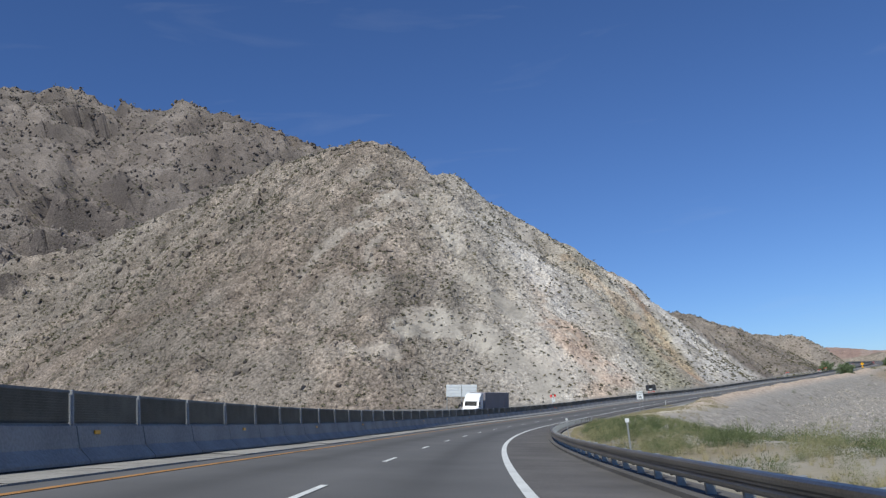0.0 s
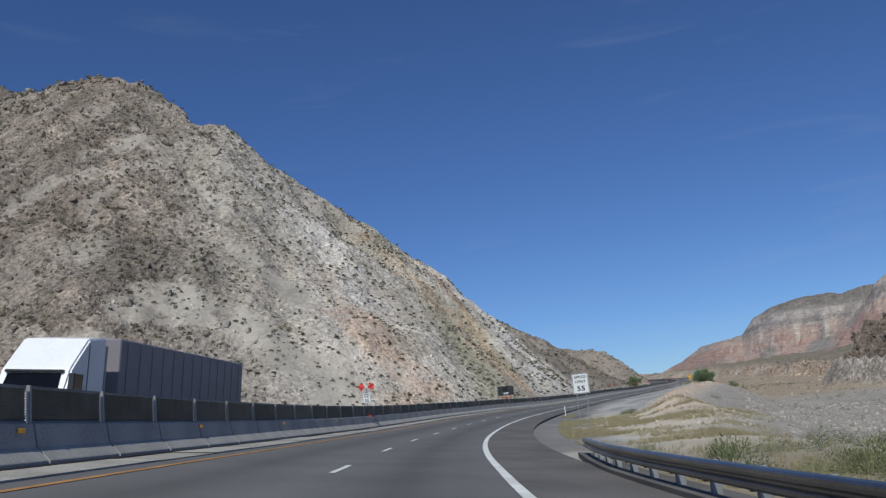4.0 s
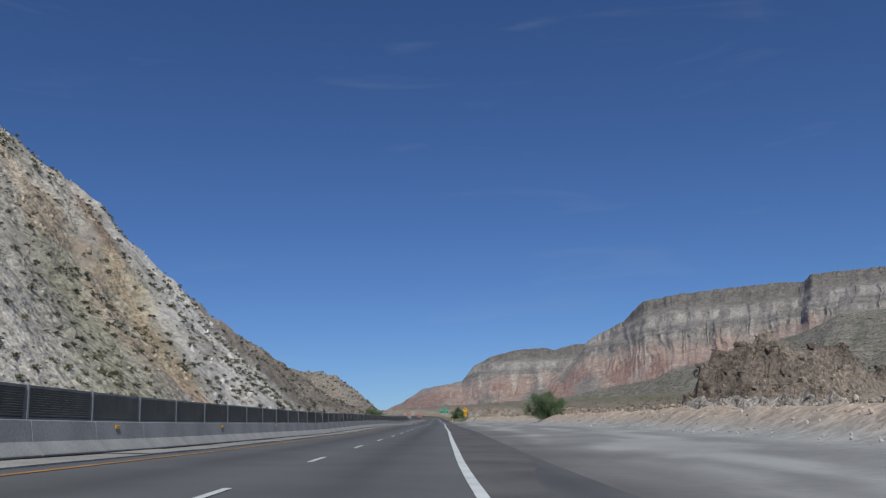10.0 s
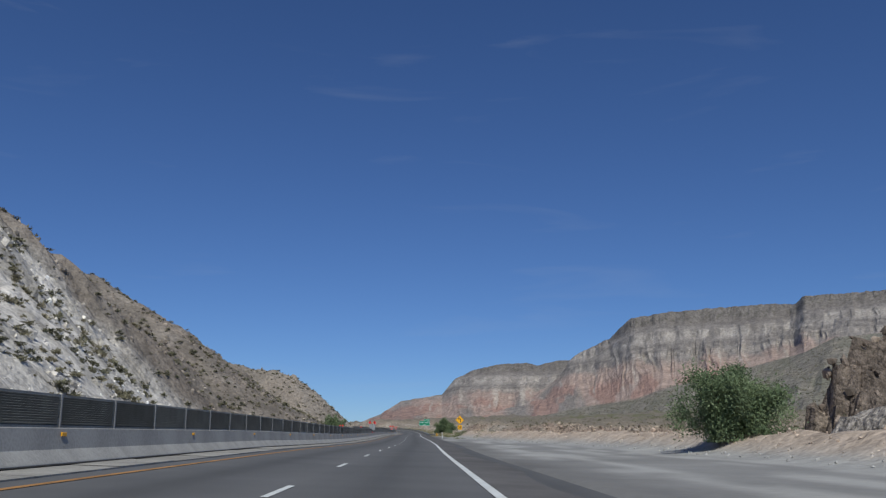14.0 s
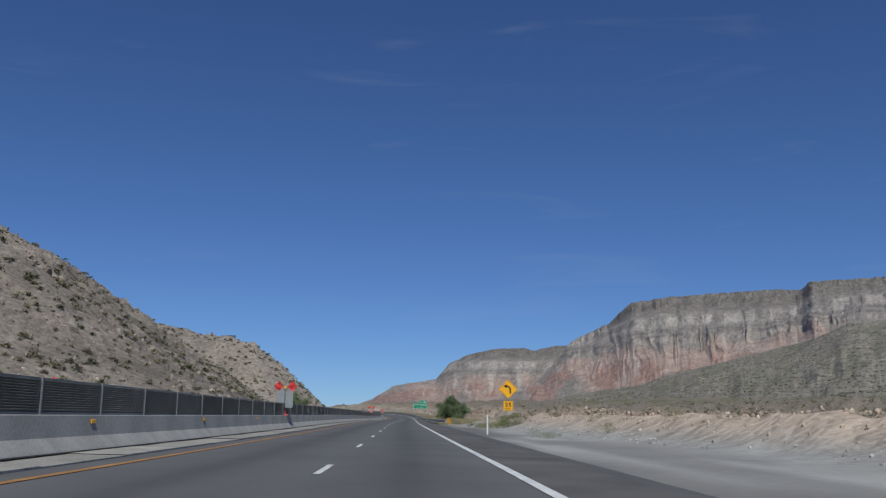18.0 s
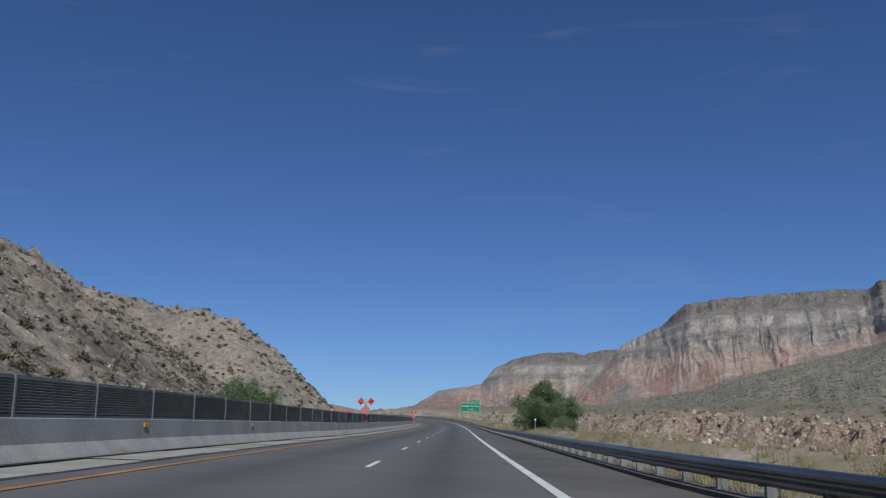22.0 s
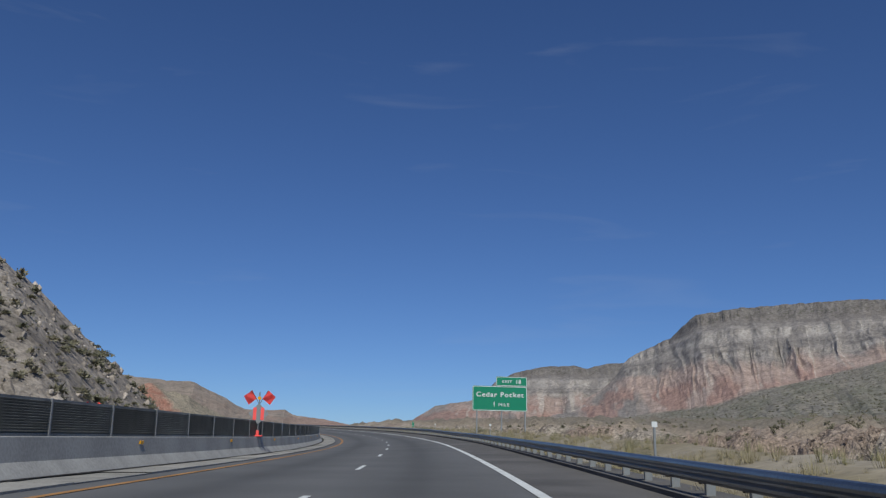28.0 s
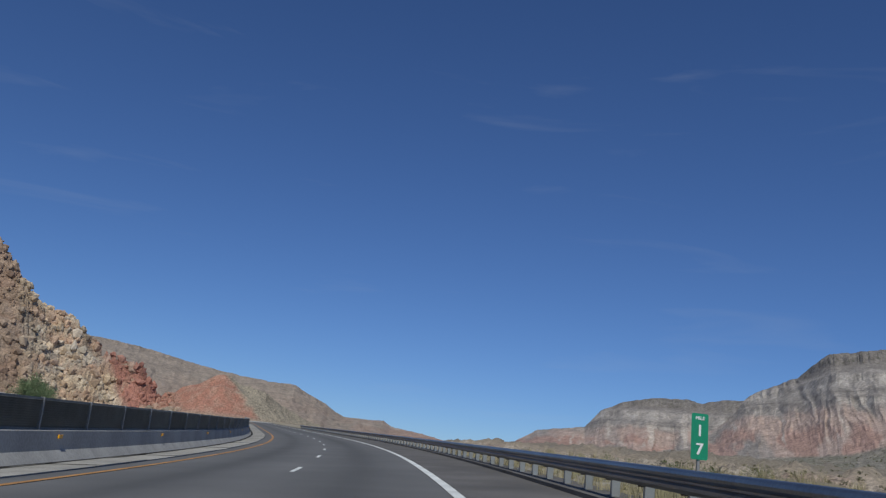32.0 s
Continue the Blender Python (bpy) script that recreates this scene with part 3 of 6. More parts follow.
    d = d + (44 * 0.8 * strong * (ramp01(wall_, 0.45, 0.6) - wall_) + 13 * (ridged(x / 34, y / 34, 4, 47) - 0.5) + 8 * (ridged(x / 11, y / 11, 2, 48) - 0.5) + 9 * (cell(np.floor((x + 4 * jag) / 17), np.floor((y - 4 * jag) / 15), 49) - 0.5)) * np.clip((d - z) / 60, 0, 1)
    e = e + (ridged(x / 60, y / 60, 4, 51) - 0.55) * 18 * np.clip((e - z) / 20, 0, 1)
    f = f + (5 * (stepped - 0.5) + 7.0 * (slab - 0.5) + 3.5 * (block - 0.5)) * np.clip((f - z) / 6, 0, 1)
    g = np.minimum(crest(x, y, PALE_LEDGE, 1.5), road_z + 4.6 + 2.2 * (slab - 0.5) + 1.2 * (block - 0.5))
    on_ledge = ramp01(g - np.maximum(f, z), -0.3, 0.3)
    f = np.maximum(f, g)
    cut = z + np.where(lat < 0, np.clip(-lat - 27.5 - 3 * (n1 - 0.5), 0, 2000) * 1.03, -50)
    hills = np.minimum(np.maximum.reduce([a, b, d]), cut)
    hills = np.maximum(hills, np.minimum(c, np.where(lat < 0, z + np.clip(-lat - 17, 0, 2000) * 1.7, -1e3)))
    hills = np.maximum(hills, np.where((lat > 45) | (s > 1150), f, -1e3))
    hills = np.maximum(hills, np.where(s > 1150, e, -1e3))
    is_hill = ramp01(hills - z, 0.2, 2.5)
    top = np.maximum(z, hills)
    # under the paved roads the land lies a little lower
    paved = ramp01(lat, yellow(s) - 17.5, yellow(s) - 16.5) * (1 - ramp01(lat, line(s) + 2.3, line(s) + 2.7))
    top = top - 0.35 * paved * (s < 1250)
    # colours
    gravel = np.array([0.33, 0.328, 0.312])
    col = np.ones(x.shape + (3,)) * gravel
    streak = ramp01(fbm(s / 15, lat / 1.5, 4, 19), 0.46, 0.56) * ramp01(lat, 3, 4) * (1 - ramp01(out, -4, 0))
    col = mixc(col, ramp01(n1, 0.35, 0.65) * 0.5, (0.38, 0.378, 0.355))
    col = mixc(col, streak * 0.55, (0.15, 0.148, 0.144))
    col = mixc(col, (1 - ramp01(lat + 6 * (fbm(s / 26, s * 0 + lat / 6, 3, 29) - 0.5), 4.6, 7.6)) * (s > 132) * (s < 575) * 0.75, (0.13, 0.128, 0.124))
    col = mixc(col, ramp01(lat + 4 * (n2 - 0.5), 6.5, 9.5) * ramp01(s, 118, 134) * (1 - ramp01(s, 185, 215)) * 0.92, (0.46, 0.415, 0.335))
    spill = np.exp(-((s - 203 - 2.2 * (lat - 6)) / 10)**2 - ((lat - 6.6 + 1.2 * (n2 - 0.5)) / 1.5)**2) * ramp01(fbm(s / 6, lat / 0.9, 4, 23), 0.3, 0.5)
    col = mixc(col, spill * 0.85, (0.085, 0.082, 0.08))
    col = mixc(col, np.exp(-((out - 3.5) / 4.5)**2) * bank_on * ramp01(out, -0.6, 1.6), (0.47, 0.38, 0.3))
    col = mixc(col, ramp01(out, 5, 12) * (lat > 0), (0.3, 0.25, 0.19))
    col = mixc(col, ramp01(out, 4, 9) * (lat > 0) * (1 - ramp01(s, 380, 460)) * 0.85, (0.285, 0.272, 0.248))
    verge = ramp01(lat - line(s), 2.7, 3.3) * (1 - ramp01(lat - line(s), 8, 13)) * np.maximum(1 - ramp01(s, 120, 140), ramp01(s, 560, 585))
    col = mixc(col, verge * (0.55 + 0.45 * ramp01(n2, 0.4, 0.6)), (0.25, 0.215, 0.145))
    cliff = ramp01(lat, edge - 12, edge - 6) * (1 - ramp01(lat, edge + 4, edge + 16))
    redder = ramp01(fbm(s / 45, lat / 60, 3, 95), 0.42, 0.56)
    col = mixc(col, cliff * 0.9, (0.33, 0.29, 0.24))
    col = mixc(col, cliff * redder * 0.8, (0.285, 0.212, 0.165))
    col = mixc(col, cliff * ramp01(n2, 0.5, 0.62) * (1 - 0.7 * redder), (0.38, 0.33, 0.275))
    col = mixc(col, ramp01(lat, edge + 8, edge + 40), (0.2, 0.175, 0.14))
    col = mixc(col, ramp01(lat, edge + 60, edge + 180) * ramp01(fbm(x / 90, y / 30, 4, 71), 0.42, 0.62), (0.15, 0.15, 0.09))
    # front hill: brown, paler toward the road's nose, with diagonal bands
    hc = np.ones(x.shape + (3,)) * np.array([0.158, 0.137, 0.116])
    hc = mixc(hc, ramp01(r1, 0.45, 0.75) * 0.6, (0.222, 0.195, 0.166))
    hc = mixc(hc, ramp01(fbm(x / 40, y / 40, 4, 81), 0.5, 0.62) * 0.35, (0.2, 0.155, 0.126))
    hc = mixc(hc, crag * (slab > 0.55) * 0.55, (0.165, 0.135, 0.11))
    hc = mixc(hc, crag * (block > 0.62) * 0.5, (0.34, 0.285, 0.235))
    pale = ramp01(x + 0.08 * (y - 300) + 26 * (n1 - 0.5), -14, 50)
    low_down = 1 - ramp01(top - road_z, 40, 75)
    hc = mixc(hc, pale, (0.405, 0.375, 0.33))
    hc = mixc(hc, pale * ramp01(n1, 0.5, 0.6) * 0.55, (0.29, 0.255, 0.205))
    band = s + 1.15 * (lat + 32) + 14 * (n1 - 0.5) + 5 * (n2 - 0.5)
    hc = mixc(hc, np.exp(-((band - 300) / 13)**2) * 0.6 * low_down * (x > 0) * ramp01(fbm(x / 14, y / 14, 3, 83), 0.3, 0.5), (0.42, 0.3, 0.215))
    hc = mixc(hc, np.exp(-((band - 362) / 17)**2) * 0.85 * (1 - 0.7 * ramp01(top - road_z, 30, 55)), (0.345, 0.325, 0.235))
    hc = mixc(hc, np.exp(-((band - 390) / 7)**2) * 0.8 * ramp01(n2, 0.35, 0.5), (0.42, 0.275, 0.175))
    hc = mixc(hc, ramp01(band, 394, 403) * (s > 380), (0.5, 0.475, 0.435))
    hc = mixc(hc, ramp01(band, 394, 403) * (s > 380) * ramp01(n2, 0.48, 0.6) * 0.6, (0.31, 0.285, 0.24))
    scree = ramp01(fbm(x / 20, y / 20, 4, 87), 0.6, 0.66) * (1 - ramp01(s, 450, 470)) * ramp01(x, -70, -10)
    hc = mixc(hc, scree * 0.7, (0.36, 0.325, 0.28))
    # old tracks and slides of bare scree
    slide = trace(x, y, SCREE, 6.5, n1) + trace(x, y, SCREE_UPPER, 5, n1) + trace(x, y, BARE, 6, n1)
    slide = np.clip(slide, 0, 1) * ramp01(n2, 0.25, 0.4)
    hc = mixc(hc, slide * 0.9, (0.335, 0.31, 0.27))
    track = np.clip(trace(x, y, TRACK, 2.6, n1) + trace(x, y, TRACK_UPPER, 2.2, n1) + trace(x, y, SPUR_TRACK, 2.8, n1), 0, 1)
    hc = mixc(hc, track * 0.6, (0.33, 0.3, 0.26))
    hc = mixc(hc, trace(x, y, ORANGE_SEAM, 9, n1) * ramp01(n2, 0.4, 0.56) * 0.6, (0.4, 0.305, 0.215))
    hc = mixc(hc, trace(x, y, RED_SEAM, 8, n1) * ramp01(n2, 0.4, 0.56) * 0.6, (0.38, 0.28, 0.215))
    hc = mixc(hc, trace(x, y, OCHRE, 9, n1) * 0.5, (0.37, 0.325, 0.22))
    hc = mixc(hc, trace(x, y, WHITE_SEAM, 8, n1) * ramp01(n2, 0.42, 0.55) * 0.7, (0.52, 0.49, 0.45))
    dark = np.ones(x.shape + (3,)) * np.array([0.19, 0.166, 0.14])
    dark = mixc(dark, ramp01(r1, 0.5, 0.75) * 0.8, (0.235, 0.208, 0.178))
    dark = mixc(dark, ramp01(fbm(x / 26, y / 26, 4, 85), 0.5, 0.6) * 0.75, (0.255, 0.215, 0.178))
    dark = mixc(dark, ramp01(fbm(x / 11, y / 11, 4, 91), 0.52, 0.62) * 0.5, (0.15, 0.13, 0.11))
    dark = mixc(dark, crag * (slab > 0.5) * 0.5, (0.145, 0.124, 0.105))
    dark = mixc(dark, crag * (block > 0.66) * 0.5, (0.3, 0.262, 0.222))
    dark = mixc(dark, ramp01(s + 14 * (n1 - 0.5), 770, 815) * 0.4, (0.34, 0.3, 0.255))
    hc = mixc(hc, ramp01(b - a, -3, 3) * (s > 495), dark)
    hc = mixc(hc, ramp01(s - 0.5 * (lat + 41) + 8 * (n2 - 0.5), 501, 512) * (s < 1100), dark)
    back = np.ones(x.shape + (3,)) * np.array([0.142, 0.123, 0.11])
    back = mixc(back, ramp01(ridged(x / 120, y / 120, 5, 41), 0.5, 0.75), (0.19, 0.165, 0.146))
    back = mixc(back, ramp01(fbm(x / 30, y / 30, 4, 89), 0.5, 0.6) * 0.5, (0.12, 0.1, 0.088))
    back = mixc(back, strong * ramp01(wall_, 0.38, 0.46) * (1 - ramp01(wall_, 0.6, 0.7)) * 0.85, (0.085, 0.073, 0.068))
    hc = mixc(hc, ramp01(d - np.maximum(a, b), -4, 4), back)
    tan = np.ones(x.shape + (3,)) * np.array([0.42, 0.32, 0.22])
    tan = mixc(tan, ramp01(stepped, 0.5, 0.7), (0.5, 0.41, 0.3))
    tan = mixc(tan, ramp01(fbm(x / 40 + 7, top / 5, 4, 99), 0.5, 0.58) * 0.6, (0.34, 0.31, 0.265))
    tan = mixc(tan, (1 - ramp01(under, 0.42, 0.56)) * ramp01(n2, 0.4, 0.52) * 0.6, (0.24, 0.165, 0.115))
    tan = mixc(tan, ramp01(fbm(x / 26, top / 7, 3, 97), 0.5, 0.6) * 0.6, (0.4, 0.255, 0.175))
    tan = mixc(tan, (1 - ramp01(x + 0.3 * (top - 120) + 20 * (n1 - 0.5), 352, 366)) * 0.7, (0.25, 0.17, 0.125))
    tan = mixc(tan, ramp01(x - 0.45 * (80 - top) + 16 * (n1 - 0.5), 424, 432) * ramp01(n2, 0.2, 0.4), (0.34, 0.165, 0.125))
    hc = mixc(hc, ramp01(c - np.maximum(a, b), -1, 1), tan)
    rk = np.ones(x.shape + (3,)) * np.array([0.15, 0.125, 0.103])
    # outcrop: sunlit tops and crevice shade put into colour by ridge and slab
    rk = mixc(rk, ramp01(stepped, 0.5, 0.75), (0.27, 0.222, 0.18))
    rk = mixc(rk, ramp01(slab, 0.55, 0.6) * 0.6, (0.1, 0.078, 0.064))
    rk = mixc(rk, ramp01(block, 0.7, 0.75) * 0.5, (0.25, 0.205, 0.165))
    rk = mixc(rk, on_ledge * 0.9, (0.39, 0.355, 0.31))
    rk = mixc(rk, on_ledge * ramp01(r1, 0.5, 0.7) * 0.5, (0.27, 0.24, 0.205))
    hc = mixc(hc, ((lat > 45) & (s < 1150)).astype(float), rk)
    hc = hc * (0.62 + 0.76 * fbm(x / 9, y / 9, 5, 121))[..., None] * (0.8 + 0.4 * fbm(x / 52, y / 52, 3, 123))[..., None]
    redc = mixc(np.ones(x.shape + (3,)) * np.array([0.33, 0.165, 0.12]), ramp01(n2, 0.45, 0.6) * 0.5, (0.36, 0.24, 0.18))
    redc = mixc(redc, ramp01(x - 527 - 0.3 * (1456 - y) + 18 * (n1 - 0.5) + 10 * (n2 - 0.5), -3, 3), (0.3, 0.262, 0.2))
    redc = mixc(redc, 1 - ramp01(e - road_z, 2, 10), (0.3, 0.25, 0.19))
    hc = mixc(hc, (s > 1150) * ramp01(e - c, 0, 3), redc)
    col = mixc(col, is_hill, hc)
    rocky = np.maximum(np.maximum(is_hill, cliff), 0.55 * ramp01(out, 4, 12) * (lat > 0)) * (1 - 0.75 * np.clip(slide + 0.8 * scree + 0.6 * track, 0, 1))
    rocky = rocky * (1 - 0.3 * ramp01(s, 455, 480) * (lat < 0) * (1 - ramp01(s, 1150, 1200))) * (1 - 0.2 * pale * (lat < 0)) * (1 - 0.35 * ramp01(band, 388, 400) * (lat < 0) * (s < 480))
    rocky = np.maximum(rocky, 0.5 * np.exp(-((out - 3.5) / 4.5)**2) * bank_on)
    col = np.concatenate([np.clip(col, 0.01, 0.9), rocky[..., None]], -1)
    return top, col, s, lat, is_hill


def spaced(a, b, first, growth):
    """Distances from a to b whose steps grow."""
    out, step = [a], first
    while out[-1] < b:
        out.append(out[-1] + step)
        step *= growth
    return out


rows_s = np.array(sorted(-v for v in spaced(42, 140, 3, 1.2)) + list(np.arange(-40, 130, 2.5)) + list(np.arange(130, 900, 1.8)) + list(np.arange(900, 1120, 3))
                  + list(np.arange(1123, 1400, 7)) + list(np.arange(1400, 1640, 2.5)) + spaced(1645, 4300, 8, 1.09))
cols = np.array(sorted(-v for v in spaced(150, 1500, 1.9, 1.016)) + list(np.arange(-148, -24, 1.7)) + [-22, -19, -15, -11, -7, -3, 0, 2]
                + list(np.arange(3, 32, 0.85)) + spaced(33, 4700, 1.2, 1.035))
cx = np.interp(rows_s, SS, CC[:, 0])
cy = np.interp(rows_s, SS, CC[:, 1])
over = np.clip(rows_s - SS[-1], 0, None)
hs = np.interp(rows_s, SS, _head)
cx, cy = cx - np.sin(hs) * over, cy + np.cos(hs) * over
fan_r = np.radians(np.interp(rows_s, [-140, 0, 300, 600, 850, 1115, 4300], [140, 125, 105, 85, 65, 52, 40]))
fan_l = np.radians(np.interp(rows_s, [-140, 0, 300, 600, 900, 1115, 4300], [-110, -95, -70, -60, -54, -50, -35]))
near = np.clip(cols, -60, 60)
right_far, left_far = np.clip(cols - 60, 0, None), np.clip(-60 - cols, 0, None)
gx = cx[:, None] + np.cos(hs)[:, None] * near + np.sin(fan_r)[:, None] * right_far + np.sin(fan_l)[:, None] * left_far
gy = cy[:, None] + np.sin(hs)[:, None] * near + np.cos(fan_r)[:, None] * right_far + np.cos(fan_l)[:, None] * left_far
gz, gcol, g_s, g_lat, g_hill = terrain(gx, gy)
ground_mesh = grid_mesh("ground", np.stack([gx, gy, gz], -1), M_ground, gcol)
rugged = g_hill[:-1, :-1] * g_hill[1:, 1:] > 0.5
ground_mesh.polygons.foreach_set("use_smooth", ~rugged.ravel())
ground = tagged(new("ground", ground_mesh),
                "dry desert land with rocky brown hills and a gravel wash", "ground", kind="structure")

# ---- far mesas ----
FAR_LINE = [(-30, 6.0), (-8, 6.2), (5, 5.6), (7.5, 5.42), (10.2, 4.95), (13.3, 4.48), (15.4, 4.33), (16.9, 4.3), (17.3, 4.05), (17.9, 3.78), (18.8, 3.4), (19.4, 3.0), (20, 2.74), (22.4, 2.78), (22.9, 2.5), (24.8, 2.25), (26.7, 1.9), (28.5, 1.6), (30.3, 2.35), (31.7, 3.25),
            (34.5, 3.68), (35.4, 4.75), (36.7, 5.35), (38.4, 5.72), (40.4, 5.8), (41.2, 5.6), (42.4, 5.92), (44, 5.95), (48, 5.8)]
MAIN_LINE = [(20, 0.3), (28, 0.8), (33, 1.35), (36, 1.95), (38, 2.5), (39.5, 3.0), (40.6, 3.5), (41.8, 4.2), (42.7, 4.95), (43.4, 5.95), (44, 6.45), (46.2, 7.4), (47, 8.15),
             (47.7, 8.73), (50, 9.05), (53.5, 9.2), (56, 9.25), (58.4, 9.18), (58.9, 9.62), (62, 9.65), (65, 9.65), (75, 9.0), (100, 8)]
FAR_FOOT = [(-30, 2.5), (5, 2.2), (20, 1.3), (29, 0.9), (36, 1.5), (48, 2.2)]
MAIN_FOOT = [(20, 0.1), (33, 0.9), (36.3, 1.3), (40, 2.0), (44.5, 2.8), (48, 3.25), (50.5, 4.1), (55.7, 5.3), (59, 6.1), (61, 7.0), (66, 7.2), (100, 6)]
LEDGE = ([-0.5, 0, 0.41, 0.44, 0.47, 0.64, 0.68, 0.72, 0.84, 0.9, 1.0, 1.6], [-0.5, 0, 0.395, 0.445, 0.47, 0.62, 0.69, 0.715, 0.81, 0.9, 1.0, 1.6])


def mesa(az0, az1, columns, top, foot, far_az, far_r, r0, base, cap, seed, label):
    """A gullied mesa round (200, 440) whose strata lie level; base and cap are the heights of the red bed and the dark rim."""
    az = np.linspace(az0, az1, columns)
    el_top = np.interp(az, *zip(*top)) + 0.09 * (fbm(az * 1.9, az * 0, 4, seed) - 0.5)
    el_foot = np.minimum(np.interp(az, *zip(*foot)), el_top - 0.15)
    R_top = np.interp(az, far_az, far_r) + 200 * (fbm(az / 2.2, az * 0, 4, seed + 2) - 0.5)
    R_foot = R_top * 0.72
    v = np.concatenate([np.linspace(0, 1, 26), 1 + np.linspace(0, 1, 90)[1:], 2 + np.linspace(0, 1, 4)[1:]])
    A, V = np.meshgrid(az, v)
    apron, face, back_ = np.clip(V, 0, 1), np.clip(V - 1, 0, 1), np.clip(V - 2, 0, 1)
    # gullies wander and fork on the way down, so the spurs between them are triangles
    wander = A + 1.3 * (fbm(A * 0.8, face * 2.2, 4, seed + 4) - 0.5) + 0.4 * (fbm(A * 3, face * 7, 3, seed + 3) - 0.5)
    spur = ridged(wander / 1.3, 0.7 * face, 3, seed + 6)
    rill = ridged(wander * 1.9, 1.2 * face + A * 0.2, 3, seed + 7)
    broken = fbm(A * 4.5, face * 14, 4, seed + 20)
    r = r0 + (R_foot - r0) * apron + (R_top - R_foot) * face**0.9 + 420 * back_
    talus = np.clip(face * 4, 0, 1) * (1 - ramp01(face, 0.72, 0.9)) * (face > 0)
    facet = fbm(wander * 1.1, face * 9 + A * 0.3, 4, seed + 27)
    r = r - ((spur - 0.55) * 140 * (1 - 0.85 * ramp01(face, 0.3, 0.6)) + (rill - 0.5) * 22 * (1 - 0.6 * ramp01(face, 0.4, 0.7)) + (facet - 0.5) * 40) * talus
    r = r + (26 * (broken - 0.5) - (ridged(wander * 2.6, A * 0, 3, seed + 5) - 0.5) * 30 * ramp01(face, 0.85, 0.93)) * (face > 0) * (1 - back_)
    z_foot, z_top = R_foot * np.tan(np.radians(el_foot)), R_top * np.tan(np.radians(el_top))
    flat = z_foot + (z_top - z_foot) * face
    level = base + (cap - base) * np.interp((flat - base) / (cap - base) + 0.025 * (fbm(A / 2.5, A * 0, 3, seed + 18) - 0.5), *LEDGE)
    keep = ramp01(face, 0.9, 1.0)
    rise = level * (1 - keep) + flat * keep + 16 * (broken - 0.5) * np.sin(np.pi * face)
    z_apron = r0 * np.tan(np.radians(0.2)) * (1 - apron) + z_foot * apron**1.25
    zz = np.where(V <= 1, z_apron + (16 * (fbm(A * 1.1, V * 6, 4, seed + 10) - 0.5) - 6 * (ridged(A * 0.9 + 0.8 * fbm(A * 0.5, V * 3, 3, seed + 29), V * 1.6, 4, seed + 28) - 0.6)) * np.sin(np.pi * apron), rise - 25 * back_) + 5.0
    lay = (zz - base) / (cap - base) + 0.05 * (fbm(A / 1.4, face * 3, 4, seed + 12) - 0.5)
    on_face = ramp01(face, 0.0, 0.03)
    c = np.ones(A.shape + (3,)) * np.array([0.225, 0.207, 0.175])
    c = mixc(c, ramp01(fbm(A * 1.2, V * 9, 4, seed + 14), 0.45, 0.62) * 0.6, (0.17, 0.168, 0.125))
    c = mixc(c, ramp01(fbm(A * 0.9, V * 16, 4, seed + 15), 0.58, 0.66) * 0.55, (0.27, 0.24, 0.195))
    c = mixc(c, on_face, (0.235, 0.215, 0.197))
    c = mixc(c, on_face * ramp01(facet, 0.5, 0.62) * 0.5, (0.19, 0.172, 0.158))
    # pink slopes climb between the flutes, with red beds along their foot
    pink = on_face * (1 - ramp01(lay - 0.2 * (spur - 0.5) - 0.12 * (facet - 0.5), 0.3, 0.42))
    c = mixc(c, pink * 0.85 * ramp01(fbm(A / 2.0, lay * 1.5, 3, seed + 16), 0.28, 0.45), (0.37, 0.277, 0.232))
    red = on_face * (1 - ramp01(lay - 0.25 * (spur - 0.5), 0.14, 0.24)) * ramp01(fbm(A * 0.7, lay * 4, 4, seed + 17), 0.44, 0.54)
    c = mixc(c, red * 0.65, (0.3, 0.178, 0.145))
    # pale threads of rubble in the gullies, a cream fluted band above
    thread = ramp01(rill, 0.72, 0.9) * ramp01(fbm(wander * 1.3, face * 4, 3, seed + 22), 0.45, 0.58)
    zone = ramp01(lay, 0.06, 0.14) * (1 - ramp01(lay, 0.66, 0.76)) * on_face
    c = mixc(c, zone * thread * 0.75, (0.42, 0.375, 0.325))
    c = mixc(c, np.exp(-((lay - 0.43) / 0.022)**2) * ramp01(broken, 0.36, 0.5) * 0.7 * on_face, (0.36, 0.325, 0.285))
    flute = ramp01(fbm(wander * 3.0, face * 2.5, 4, seed + 23), 0.4, 0.6)
    c = mixc(c, ramp01(lay, 0.54, 0.62) * (1 - ramp01(lay + 0.05 * (flute - 0.5), 0.7, 0.76)) * flute * 0.75 * on_face, (0.37, 0.34, 0.305))
    for height, thick in ((0.475, 0.014), (0.53, 0.01), (0.775, 0.012)):
        c = mixc(c, np.exp(-((lay - height) / thick)**2) * ramp01(broken, 0.4, 0.5) * 0.65 * on_face, (0.14, 0.126, 0.116))
    c = mixc(c, ramp01(lay, 0.77, 0.81) * 0.92 * on_face, (0.18, 0.163, 0.148))
    c = mixc(c, ramp01(lay, 0.82, 0.86) * ramp01(ridged(wander * 3, face * 0.5, 3, seed + 24), 0.6, 0.85) * 0.45 * on_face, (0.125, 0.112, 0.104))
    c = mixc(c, ramp01(lay, 0.9, 0.96) * ramp01(broken, 0.5, 0.6) * 0.4 * on_face, (0.23, 0.21, 0.185))
    # fine mottling, paled overall so that distance haze sits in the colour
    c = c * (0.96 + 0.32 * fbm(A * 11, V * 60, 3, seed + 25))[..., None]
